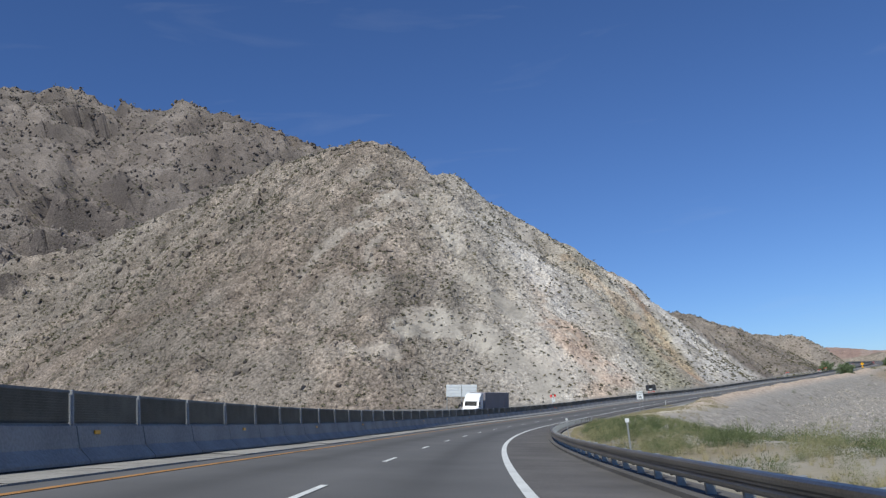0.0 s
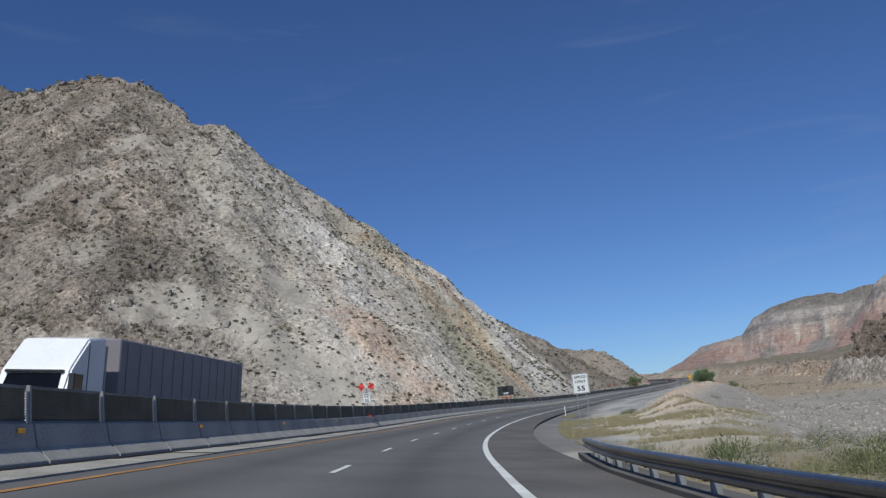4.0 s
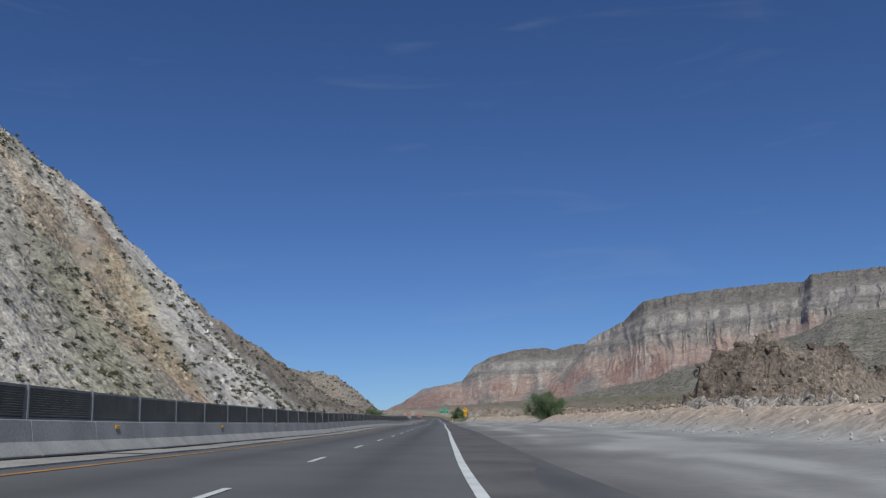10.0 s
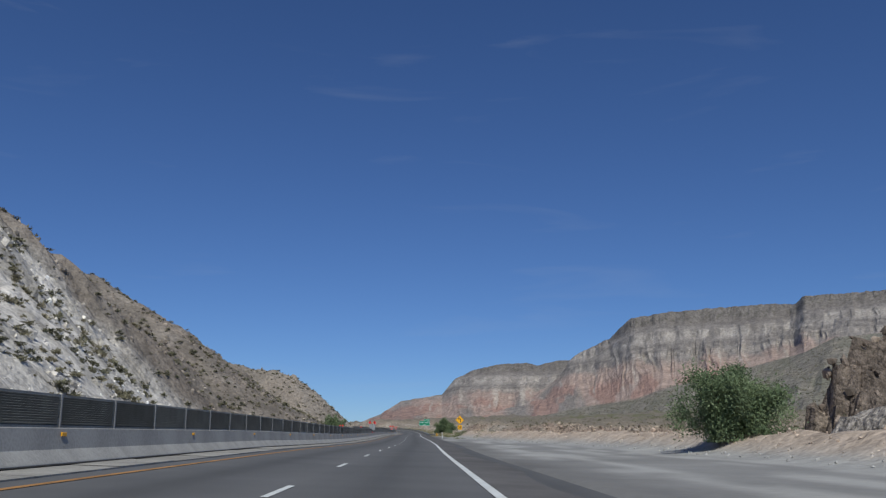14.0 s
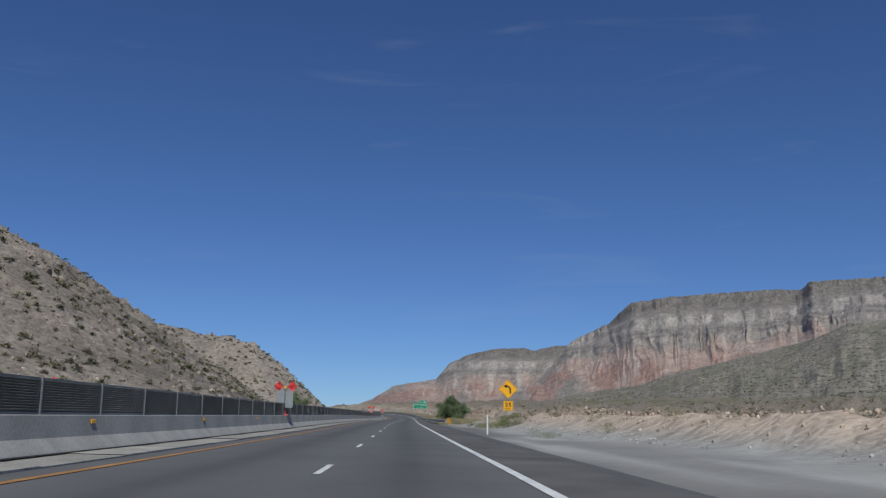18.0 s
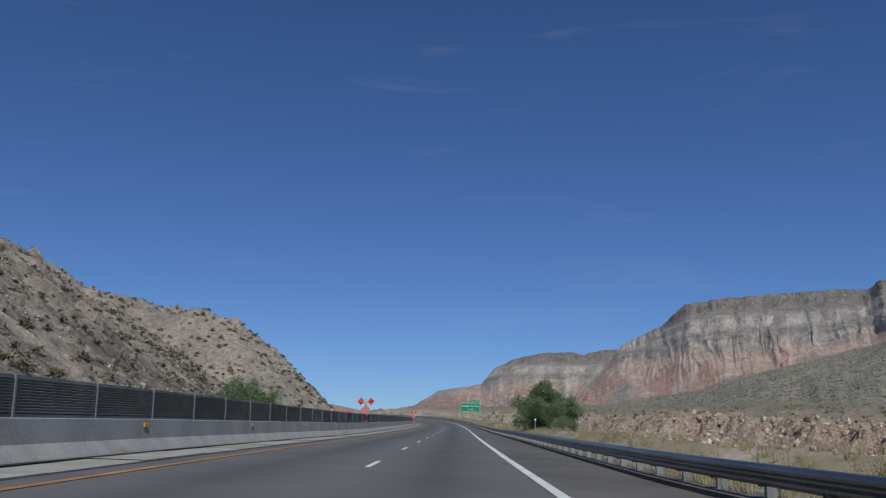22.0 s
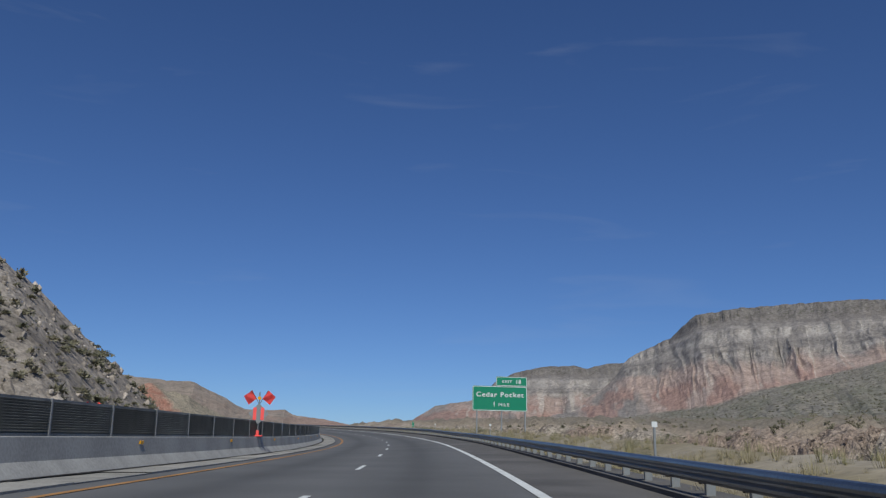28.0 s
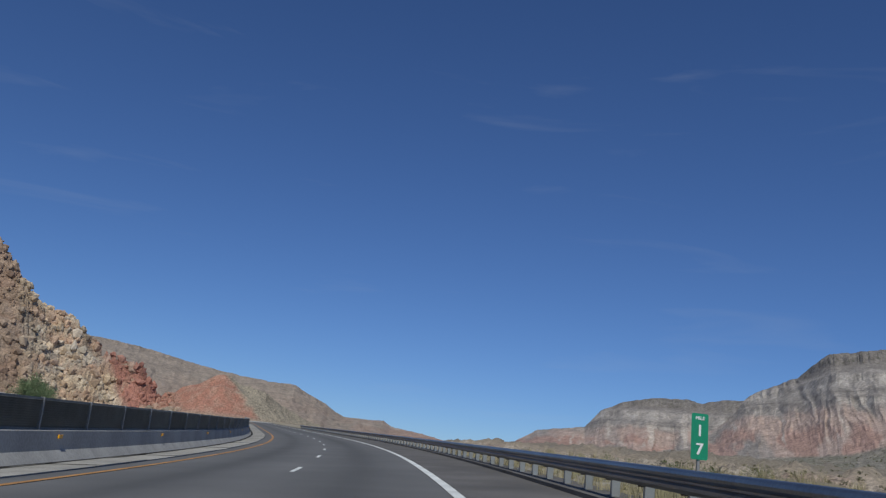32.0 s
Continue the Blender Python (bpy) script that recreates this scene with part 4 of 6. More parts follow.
    low = (1 - ramp01(A, 18, 31)) * ramp01(face, 0.02, 0.1) * 0.85
    c = mixc(c, low, (0.29, 0.24, 0.195))
    c = np.concatenate([c, (1 - 0.75 * on_face * (1 - ramp01(lay, 0.8, 0.9)))[..., None]], -1)
    P = np.stack([200 + np.sin(np.radians(A)) * r, 440 + np.cos(np.radians(A)) * r, zz], -1)
    tagged(new("mesa", grid_mesh("mesa", P, M_mesa, c, False)), label, "mesa", kind="structure")
    return P


mesa(-12, 46.8, 900, FAR_LINE, FAR_FOOT, [-12, 20, 28, 33, 47], [3900, 4150, 4250, 4280, 4250], 2300, 140, 434, 191, "far grey and cream mesa with a red foot")
main_mesa = mesa(24, 96, 1300, MAIN_LINE, MAIN_FOOT, [24, 36, 42, 44, 46, 48, 58, 59, 70, 96], [3000, 3300, 3700, 3800, 3700, 3500, 3450, 3300, 3200, 2900], 850, 150, 562, 91,
     "banded grey, cream and red sandstone mesa with gullied cliffs")


# ---- paved road ----
def ribbon(name, s0, s1, lat0, lat1, up, mat, step=3.0, across=2, depth=0.0, wear=False):
    """A strip along the road between two offsets, which may change with s."""
    s = np.arange(s0, s1 + 0.01, step)
    f = np.linspace(0, 1, across)
    a, b = lat0(s), lat1(s)
    lat = a[:, None] * (1 - f) + b[:, None] * f
    P = at(np.repeat(s[:, None], across, 1), lat, up)
    if depth:
        lo = P.copy()
        lo[..., 2] -= depth
        P = np.concatenate([lo[:, :1], P, lo[:, -1:]], 1)
        lat = np.concatenate([lat[:, :1], lat, lat[:, -1:]], 1)
    colors = None
    if wear:
        # a dark oil track down the middle of each lane, paler wheel tracks
        off = lat - line(s)[:, None]
        lane = np.mod(-off, 3.675) / 3.675
        dark = np.exp(-((lane - 0.5) / 0.15)**2) * 0.32 - 0.05 * np.cos(lane * 4 * np.pi)
        dark = dark + 0.12 * (fbm(s[:, None] / 14 + 0 * lat, lat / 0.7, 3, 131) - 0.5)
        colors = np.array([0.126, 0.127, 0.126]) * (1 - dark)[..., None]
    return grid_mesh(name, P, mat, colors, shade=not depth)


road = tagged(new("road", ribbon("road", -130, 1240, lambda s: yellow(s) - 0.75, lambda s: line(s) + 2.6, 0.0, M_asphalt, across=36, depth=0.25, wear=True)),
              "worn grey asphalt freeway carriageway of two lanes", "road", kind="structure")
other = tagged(new("road_opposite", ribbon("road_opposite", -130, 1240, lambda s: yellow(s) - 16.5, lambda s: yellow(s) - 3.3, 0.0, M_asphalt, across=36, depth=0.25, wear=True)),
               "grey asphalt carriageway for oncoming traffic behind the barrier", "road", kind="structure")
shoulder = part("paved_shoulder", ribbon("paved_shoulder", -130, 1240, lambda s: edge_at(s) + 0.12, lambda s: line(s) + np.where((np.asarray(s) > 195) & (np.asarray(s) < 565), 1.2 + 1.5 * fbm(np.asarray(s) / 11, np.asarray(s) * 0.0, 3, 141), 2.62), 0.005, M_shoulder, across=3), M_shoulder, road)
part("edge_line", ribbon("edge_line", -130, 1240, lambda s: edge_at(s) - 0.1, lambda s: edge_at(s) + 0.1, 0.012, M_white), M_white, road, "white edge line")
part("median_line", ribbon("median_line", -130, 1240, lambda s: yellow(s) - 0.09, lambda s: yellow(s) + 0.09, 0.012, M_yellow), M_yellow, road, "faded yellow edge line")
DASH_N = [-16, -13, -11, -8, -2, 0, 2, 5, 7, 11, 13, 15, 17, 24, 26, 28, 30, 32, 37, 53, 90]
DASH_S = [-22.5, 13.6, 38.0, 72.6, 142.7, 165.9, 190, 226.3, 250.7, 296, 318.5, 342.8, 367.6, 452.4, 478.5, 504.7, 531.5, 558.0, 621.6, 817.8, 1270]
for k in range(-15, 72):
    s0 = float(np.interp(k, DASH_N, DASH_S)) - 1.5
    part("lane_dash", ribbon("lane_dash", s0, s0 + 2.95, lambda s: line(s) - 3.50, lambda s: line(s) - 3.37, 0.012, M_white, step=0.98), M_white, road)

# ---- median barrier with louvred screen ----
PITCH = 3.815
S_BAR = np.arange(-37.74, 1090, PITCH)


def lay(s, lat, length=PITCH):
    """The pose of a piece of the given length that starts at s and runs along the road (own +y)."""
    a, b = Vector(at(s, lat(s))), Vector(at(s + length, lat(s + length)))
    d = b - a
    bank = math.degrees(math.atan(float(np.interp(s, KNOT, BANK))))
    return pose(*a, 0, 0, math.degrees(math.atan2(-d.x, d.y))) @ pose(0, 0, 0, math.degrees(math.atan2(d.z, d.xy.length)), 0, 0)


def barrier_piece():
    """A length of concrete safety barrier: toe, slope and stem."""
    prof = [(0.0, -0.3), (0.64, -0.3), (0.64, 0.05), (0.62, 0.08), (0.38, 0.36), (0.31, 0.85), (0.29, 0.87), (0.02, 0.87), (0.0, 0.85)]
    bm = bmesh.new()
    ends = [[bm.verts.new((x, y, z)) for x, z in prof] for y in (0.0, PITCH - 0.0015)]
    n = len(prof)
    for k in range(n):
        bm.faces.new((ends[0][k], ends[0][(k + 1) % n], ends[1][(k + 1) % n], ends[1][k]))
    bm.faces.new(ends[0][::-1])
    bm.faces.new(ends[1])
    bmesh.ops.recalc_face_normals(bm, faces=bm.faces)
    return bm


def screen_piece(shade_bar=0):
    """A louvred screen panel: a frame and tilted slats, some with a thin bar added for a diagonal shadow line."""
    bm = boxes(((0.13, 0.06, 0.87), (0.19, PITCH - 0.06, 0.93)), ((0.13, 0.06, 1.62), (0.19, PITCH - 0.06, 1.68)))
    for k in range(12):
        z = 0.93 + 0.0575 * k
        a = [bm.verts.new(p) for p in ((0.12, 0.06, z), (0.12, PITCH - 0.06, z), (0.2, PITCH - 0.06, z + 0.062), (0.2, 0.06, z + 0.062))]
        b = [bm.verts.new(v.co + Vector((0.006, 0, -0.004))) for v in a]
        bm.faces.new(a)
        bm.faces.new(b[::-1])
        for i in range(4):
            bm.faces.new((a[i], b[i], b[(i + 1) % 4], a[(i + 1) % 4]))
    # the added bar takes the shape of a shadow line across the slats
    if shade_bar:
        z0, z1 = (0.95, 1.6) if shade_bar > 0 else (1.6, 0.95)
        a = [bm.verts.new(p) for p in ((0.205, 0.1, z0), (0.205, 0.1, z0 + 0.03), (0.205, PITCH - 0.1, z1 + 0.03), (0.205, PITCH - 0.1, z1))]
        b = [bm.verts.new(v.co + Vector((0.02, 0, 0))) for v in a]
        for q in (a, b[::-1], (a[0], b[0], b[1], a[1]), (a[1], b[1], b[2], a[2]), (a[2], b[2], b[3], a[3]), (a[3], b[3], b[0], a[0])):
            bm.faces.new(q)
    bmesh.ops.recalc_face_normals(bm, faces=bm.faces)
    return bm


barrier = thing("barrier", "long grey concrete median barrier with a dark louvred screen on top", "barrier", kind="structure")
bar_lat = lambda s: float(yellow(s)) - 2.82
first = [part("barrier_segment", barrier_piece(), M_concrete, barrier, "grey concrete barrier segment"),
         part("screen_panel", screen_piece(), M_screen, barrier, "dark louvred steel panel"),
         part("screen_post", boxes(((0.12, -0.04, 0.86), (0.222, 0.04, 1.69)), bevel=0.006), M_post, barrier, "grey steel post"),
         part("reflector", boxes(((0.345, -0.15, 0.66), (0.38, 0.15, 0.76)), bevel=0.01), M_reflector, barrier, "amber reflector")]
shade_barred = []
for way in (1, -1):
    me = bpy.data.meshes.new("screen_panel")
    bm = screen_piece(way)
    bm.to_mesh(me)
    bm.free()
    me.materials.append(M_screen)
    shade_barred.append(me)
for i, s0 in enumerate(S_BAR):
    m = lay(s0, bar_lat)
    for j, ob in enumerate(first[:3]):
        if i == 0:
            ob.matrix_basis = m
            continue
        c = ob.copy()
        scene.collection.objects.link(c)
        c.matrix_basis = m
        if j == 1 and i % 31 in (4, 5):
            c.data = shade_barred[i % 31 - 4]
for i, s0 in enumerate(np.concatenate([252.2 + 12.2 * np.arange(-23, 24), 549.7 + 12.2 * np.arange(0, 44)])):
    c = first[3] if i == 0 else first[3].copy()
    if i:
        scene.collection.objects.link(c)
    c.matrix_basis = lay(s0, bar_lat)

# ---- concrete gutter in slabs ----
gutter = thing("gutter", "pale concrete gutter slabs along the median barrier", "gutter", kind="structure")
for k, s0 in enumerate(np.arange(-36, 1080, 4.5)):
    part("gutter_slab", ribbon("gutter_slab", s0 + 0.012, s0 + 4.488, lambda s: yellow(s) - 2.16, lambda s: yellow(s) - 0.78, 0.035 + 0.01 * math.sin(k * 2.3), M_gutter, step=2.238, across=2, depth=0.2), M_gutter, gutter)

part("joint_seal", ribbon("joint_seal", -36, 1080, lambda s: yellow(s) - 2.19, lambda s: yellow(s) - 2.08 + 0.16 * fbm(s / 2.1, s * 0, 4, 151), 0.056, M_seal, step=0.6, across=2), M_seal, gutter, "black joint seal at the barrier's toe")


# ---- guardrail ----
def beam_piece(length):
    """A length of W-shaped steel beam, 2.7 mm thick in life, folded a little thicker."""
    prof = [(-0.045, 0.695), (0.0, 0.712), (0.045, 0.702), (0.078, 0.675), (0.088, 0.64), (0.085, 0.605), (0.03, 0.565), (0.03, 0.535), (0.085, 0.495), (0.085, 0.455), (0.035, 0.415), (0.0, 0.40)]
    prof = [(x, z - 0.12) for x, z in prof]
    bm = bmesh.new()
    rows = []
    for y in (0.0, length + 0.03):
        rows.append([bm.verts.new((-x, y, z)) for x, z in prof] + [bm.verts.new((-x + 0.012, y, z)) for x, z in prof[::-1]])
    n = len(rows[0])
    for k in range(n):
        bm.faces.new((rows[0][k], rows[0][(k + 1) % n], rows[1][(k + 1) % n], rows[1][k]))
    bm.faces.new(rows[0][::-1])
    bm.faces.new(rows[1])
    bmesh.ops.recalc_face_normals(bm, faces=bm.faces)
    return bm


def guardrail(s0, s1, label):
    g = thing("guardrail", label, "guardrail", kind="structure")
    lat = lambda s: float(line(s)) + 2.62 + 1.2 * float(ramp01(np.array(594.0 - s), 0, 22)) * (s > 300) + 0.8 * float(ramp01(np.array(s), 118, 133)) * (s < 300)
    n = int((s1 - s0) / 3.81)
    curb = np.vectorize(lat)
    part("asphalt_curb", ribbon("asphalt_curb", s0 + 1, s1 - 1, lambda s: curb(s) - 0.22, lambda s: curb(s) + 0.6, 0.09, M_shoulder, step=2.0, across=3, depth=0.3), M_shoulder, g, "low asphalt kerb under the rail")
    rail = part("rail_beam", beam_piece(3.81), M_rail, g, "weathered grey W-beam")
    post = part("rail_post", boxes(((0.09, -0.05, -0.4), (0.24, 0.05, 0.56)), bevel=0.006), M_galv, g, "steel post")
    block = part("spacer_block", boxes(((0.0, -0.05, 0.26), (0.088, 0.05, 0.58)), bevel=0.008), M_wood, g, "wooden spacer block")
    for k in range(n):
        # the rail stands a little higher on the outer bend
        m = pose(0, 0, 0.1 * float(ramp01(np.array(s0 + 3.81 * k), 815, 848))) @ lay(s0 + 3.81 * k, lat, 3.81)
        for ob, ms in ((rail, [m]), (post, [m, m @ pose(0, 1.905, 0)]), (block, [m, m @ pose(0, 1.905, 0)])):
            for j, mm in enumerate(ms):
                if k == 0 and j == 0:
                    ob.matrix_basis = mm
                else:
                    c = ob.copy()
                    scene.collection.objects.link(c)
                    c.matrix_basis = mm
    return g, lat


guardrail(-32, 131, "weathered steel guardrail on posts along the curve")
rail_far, rail_lat = guardrail(578.5, 1060, "long weathered steel guardrail on posts beside the shoulder")


# ---- signs ----
def post_pair(parent, xs, top, low=-0.5, y=0.02, r=0.032, mat=None):
    for x in xs:
        part("post", boxes(((x - r, y, low), (x + r, y + 2 * r, top)), bevel=0.006), mat or M_post, parent, "square grey steel post")


def speed_limit_sign(m, w, h, low, label, posts=(-0.36, 0.36), group=""):
    t = thing("speed_limit_sign", label, "road sign", m, group)
    z = low + h / 2
    k = w / 1.22
    pl = part("panel", plate(w, h, 0.06 * k, y=0.0, z=z), M_signwhite, t, "white panel")
    part("border", rim(w - 0.05 * k, h - 0.05 * k, 0.05 * k, 0.032 * k, -0.001, z), M_black, pl)
    for text, hh, dz in (("SPEED", 0.2, 0.49), ("LIMIT", 0.2, 0.15), ("55", 0.38, -0.36)):
        letters(text, hh * k, 0, -0.003, z + dz * k, M_black, pl, "black letter", (0.035 if text == "55" else 0.018) * k, 1.08, 1.14)
    post_pair(t, [p * k for p in posts], low + h * 0.93)
    return t


speed_limit_sign(stand(166, 7.6, 0, -3), 1.22, 1.52, 2.5, "white rectangular speed limit 55 sign on two posts in dry grass")


def warning_flags(t, z, span=0.52, size=0.42):
    """Two orange flags that lean outward from one holder."""
    for side in (-1, 1):
        st = bmesh.new()
        tube(st, (0.03 * side, 0.03, z - 0.35), (side * span * 0.62, 0.03, z + 0.32), 0.012)
        staff = part("flag_staff", st, M_wood, t, "thin wooden staff")
        bm = bmesh.new()
        n = 6
        a, b = Vector((side * span * 0.62, 0.03, z + 0.32)), Vector((side * span * 0.22, 0.03, z - 0.1))
        out = Vector((side * 0.7, 0, -0.55)).normalized() * size
        grid_ = [[bm.verts.new(a.lerp(b, i / n) + out * (j / n) + Vector((0, 0.035 * math.sin(3.1 * j / n * 2 + i * 0.7 + side), 0))) for j in range(n + 1)] for i in range(n + 1)]
        for i in range(n):
            for j in range(n):
                bm.faces.new((grid_[i][j], grid_[i][j + 1], grid_[i + 1][j + 1], grid_[i + 1][j]))
        bmesh.ops.solidify(bm, geom=list(bm.faces), thickness=0.006)
        part("flag", bm, M_orange, staff, "rippled fluorescent orange flag")


def spring_base(t, z):
    part("base_bracket", boxes(((-0.24, -0.14, z), (0.24, 0.2, z + 0.07)), ((-0.07, -0.06, z + 0.07), (0.07, 0.1, z + 0.3)), bevel=0.015), M_orange, t, "orange clamp on the barrier")
    bm = bmesh.new()
    tube(bm, (0, 0.03, z + 0.28), (0, 0.03, z + 2.2), 0.03)
    part("mast", bm, M_post, t, "grey steel mast")


def lamp_on(t, z):
    bm = bmesh.new()
    tube(bm, (0, -0.03, z), (0, 0.07, z), 0.09, sides=16)
    part("warning_lamp", bm, M_reflector, t, "round amber warning lamp")


def on_barrier(s, turn=0.0):
    return pose(*at(s, bar_lat(s) + (0.3 if s > 700 else 0.16), 0.0), 0, 0, heading(s) + turn)


# speed limit sign with flags
t = thing("flagged_speed_sign", "small white speed limit 55 sign with orange flags on barrier", "road sign", on_barrier(166.0))
spring_base(t, 0.87)
pl = part("panel", plate(0.62, 0.78, 0.04, y=-0.03, z=2.3), M_signwhite, t, "white panel")
part("border", rim(0.59, 0.75, 0.03, 0.014, -0.031, 2.3), M_black, pl)
for text, hh, dz in (("SPEED", 0.1, 0.25), ("LIMIT", 0.1, 0.08), ("55", 0.22, -0.18)):
    letters(text, hh, 0, -0.033, 2.3 + dz, M_black, pl, "black letter", 0.012, 1.0, 1.1)
warning_flags(t, 3.2)

# twin panels with flags
t = thing("twin_panel_sign", "two pale panels with orange flags and a lamp on the barrier", "road sign", on_barrier(520.3))
spring_base(t, 0.87)
for x in (-0.29, 0.29):
    part("panel", plate(0.5, 1.15, 0.05, y=-0.03, z=1.95, x=x), M_galv, t, "pale grey panel")
for z in (1.66, 2.2):
    part("cross_bar", boxes(((-0.5, 0.0, z), (0.5, 0.03, z + 0.06))), M_post, t)
warning_flags(t, 2.85, 0.62, 0.5)
lamp_on(t, 2.75)


def roadwork_marker(s, label):
    t = thing("roadwork_marker", label, "road sign", on_barrier(s), "roadwork markers on the barrier")
    spring_base(t, 0.87)
    pl = part("panel", plate(0.74, 0.74, 0.06, y=-0.03, z=2.0, turn=45), M_galv, t, "grey diamond panel")
    for x in (-0.19, 0.19):
        part("stripe", plate(0.17, 0.62, 0.03, depth=0.004, y=-0.036, z=2.0, x=x), M_orange, pl, "fluorescent orange stripe")
    warning_flags(t, 2.85, 0.66, 0.5)
    lamp_on(t, 2.78)


roadwork_marker(655.4, "grey diamond with orange stripes and flags on the barrier")
roadwork_marker(788.0, "grey diamond with orange stripes and flags near the barrier's bend")



def far_flag_sign(s, lat):
    """A roadwork sign for the oncoming side, seen from behind."""
    p = at(s, lat)
    p[2] = float(terrain(p[None, :1], p[None, 1:2])[0][0, 0])
    t = thing("roadwork_sign", "grey back of a roadwork diamond with orange flags across the road", "road sign", pose(*p, 0, 0, heading(s)), "roadwork signs across the road")
    part("panel", plate(0.95, 0.95, 0.06, y=0.03, z=2.2, turn=45), M_galv, t, "grey diamond sheet")
    bm = bmesh.new()
    tube(bm, (0, 0.07, -0.2), (0, 0.07, 3.0), 0.03)
    part("mast", bm, M_post, t, "grey steel mast")
    warning_flags(t, 3.1, 0.66, 0.5)
    for x in (-0.7, 0.7):
        bm = bmesh.new()
        tube(bm, (0, 0.07, 0.5), (x, 0.07, 0.0), 0.025)
        part("stand_leg", bm, M_post, t)


far_flag_sign(524, -25.5)
far_flag_sign(655, -26)
far_flag_sign(815, -25.5)

# curve warning
t = thing("curve_warning_sign", "yellow diamond curve sign with a 55 mph plaque on a post", "road sign", stand(547.7, 10.38, 0.24, -2) @ Matrix.Scale(1.15, 4))
pl = part("panel", plate(1.2, 1.2, 0.06, y=0.0, z=3.1, turn=45), M_signyellow, t, "yellow diamond panel")
part("border", rim(1.12, 1.12, 0.05, 0.02, -0.001, 3.1, turn=45), M_black, pl)
bm = bmesh.new()
box(bm, (0.12, -0.004, 2.72), (0.25, 0.0, 3.05))
for k in range(5):
    a0, a1 = radians(18 * k), radians(18 * (k + 1))
    q = [bm.verts.new((-0.12 + r_ * math.cos(a), -0.004, 3.05 + r_ * math.sin(a))) for r_, a in ((0.24, a0), (0.37, a0), (0.37, a1), (0.24, a1))]
    bm.faces.new(q)
bm.faces.new([bm.verts.new(p) for p in ((-0.12, -0.004, 3.18), (-0.12, -0.004, 3.54), (-0.4, -0.004, 3.36))])
part("arrow", bm, M_black, pl, "black left-bending arrow")
pq = part("plaque", plate(0.84, 0.84, 0.05, y=0.0, z=1.67), M_signyellow, t, "yellow plaque")
part("border", rim(0.79, 0.79, 0.04, 0.016, -0.001, 1.67), M_black, pq)
letters("55", 0.36, 0, -0.003, 1.78, M_black, pq, "black numeral", 0.029, 1.05, 1.15)
letters("MPH", 0.13, 0, -0.003, 1.42, M_black, pq, "black letter", 0.01, 1.3, 1.2)
post_pair(t, (-0.3, 0.42), 3.3, low=-1.2, r=0.026)

# exit sign
t = thing("exit_sign", "large green sign for Cedar Pocket, exit 18, on three posts", "road sign", stand(833.6, 10.45, 0.27, 2))
pl = part("main_panel", plate(5.9, 2.6, 0.18, 0.03, 0.0, 3.65), M_green, t, "green panel")
part("border", rim(5.84, 2.54, 0.17, 0.06, -0.001, 3.65), M_signwhite, pl)
letters("Cedar Pocket", 0.5, 0, -0.004, 4.08, M_signwhite, pl, "white letter", 0.03, 1.12, 1.18)
letters("1", 0.46, -0.62, -0.004, 3.08, M_signwhite, pl, "white numeral", 0.028)
letters("MILE", 0.32, 0.42, -0.004, 3.02, M_signwhite, pl, "white letter", 0.019, 1.15, 1.2)
tb = part("exit_tab", plate(3.35, 1.0, 0.14, 0.03, 0.0, 5.47, 1.27), M_green, t, "green exit tab")
part("border", rim(3.29, 0.94, 0.13, 0.05, -0.001, 5.47, 1.27), M_signwhite, tb)
letters("EXIT", 0.28, 0.78, -0.004, 5.46, M_signwhite, tb, "white letter", 0.017, 1.15, 1.2)
letters("18", 0.42, 2.0, -0.004, 5.47, M_signwhite, tb, "white numeral", 0.025, 1.0, 1.1)
for x in (-2.45, 0.2, 2.75):
    part("post", boxes(((x - 0.07, 0.05, -1.2), (x + 0.07, 0.2, 4.9 if x < 0 else 5.8)), bevel=0.01), M_galv, t, "galvanised steel post")
for z in (2.7, 4.6):
    part("stiffener", boxes(((-2.9, 0.032, z), (2.9, 0.06, z + 0.08))), M_galv, t)

# mile post
t = thing("milepost", "narrow green milepost plate with white numerals 17", "milepost", stand(868.8, 5.2, -0.63, 3) @ Matrix.Scale(0.92, 4))
pl = part("panel", plate(0.31, 0.8, 0.03, y=0.0, z=1.92), M_green, t, "green panel")
letters("MILE", 0.06, 0, -0.003, 2.24, M_signwhite, pl, "white letter", 0.004)
letters("1", 0.2, 0, -0.003, 2.03, M_signwhite, pl, "white numeral", 0.012)
letters("7", 0.2, 0, -0.003, 1.71, M_signwhite, pl, "white numeral", 0.012)
post_pair(t, (0.0,), 2.2, r=0.025)

# striped marker at the guardrail's end
t = thing("object_marker", "black and yellow striped marker at the end of the guardrail", "road sign", stand(580.0, 5.95, -0.36))
pl = part("panel", plate(0.36, 0.92, 0.03, y=0.0, z=0.75), M_signyellow, t, "yellow panel")
for k in range(4):
    bm = bmesh.new()
    z = 0.36 + 0.24 * k
    bm.faces.new([bm.verts.new(p) for p in ((-0.165, -0.003, z - 0.02), (0.165, -0.003, z + 0.15), (0.165, -0.003, min(z + 0.26, 1.2)), (-0.165, -0.003, z + 0.09))])
    part("stripe", bm, M_black, pl, "slanting black stripe")
post_pair(t, (0.0,), 1.1)


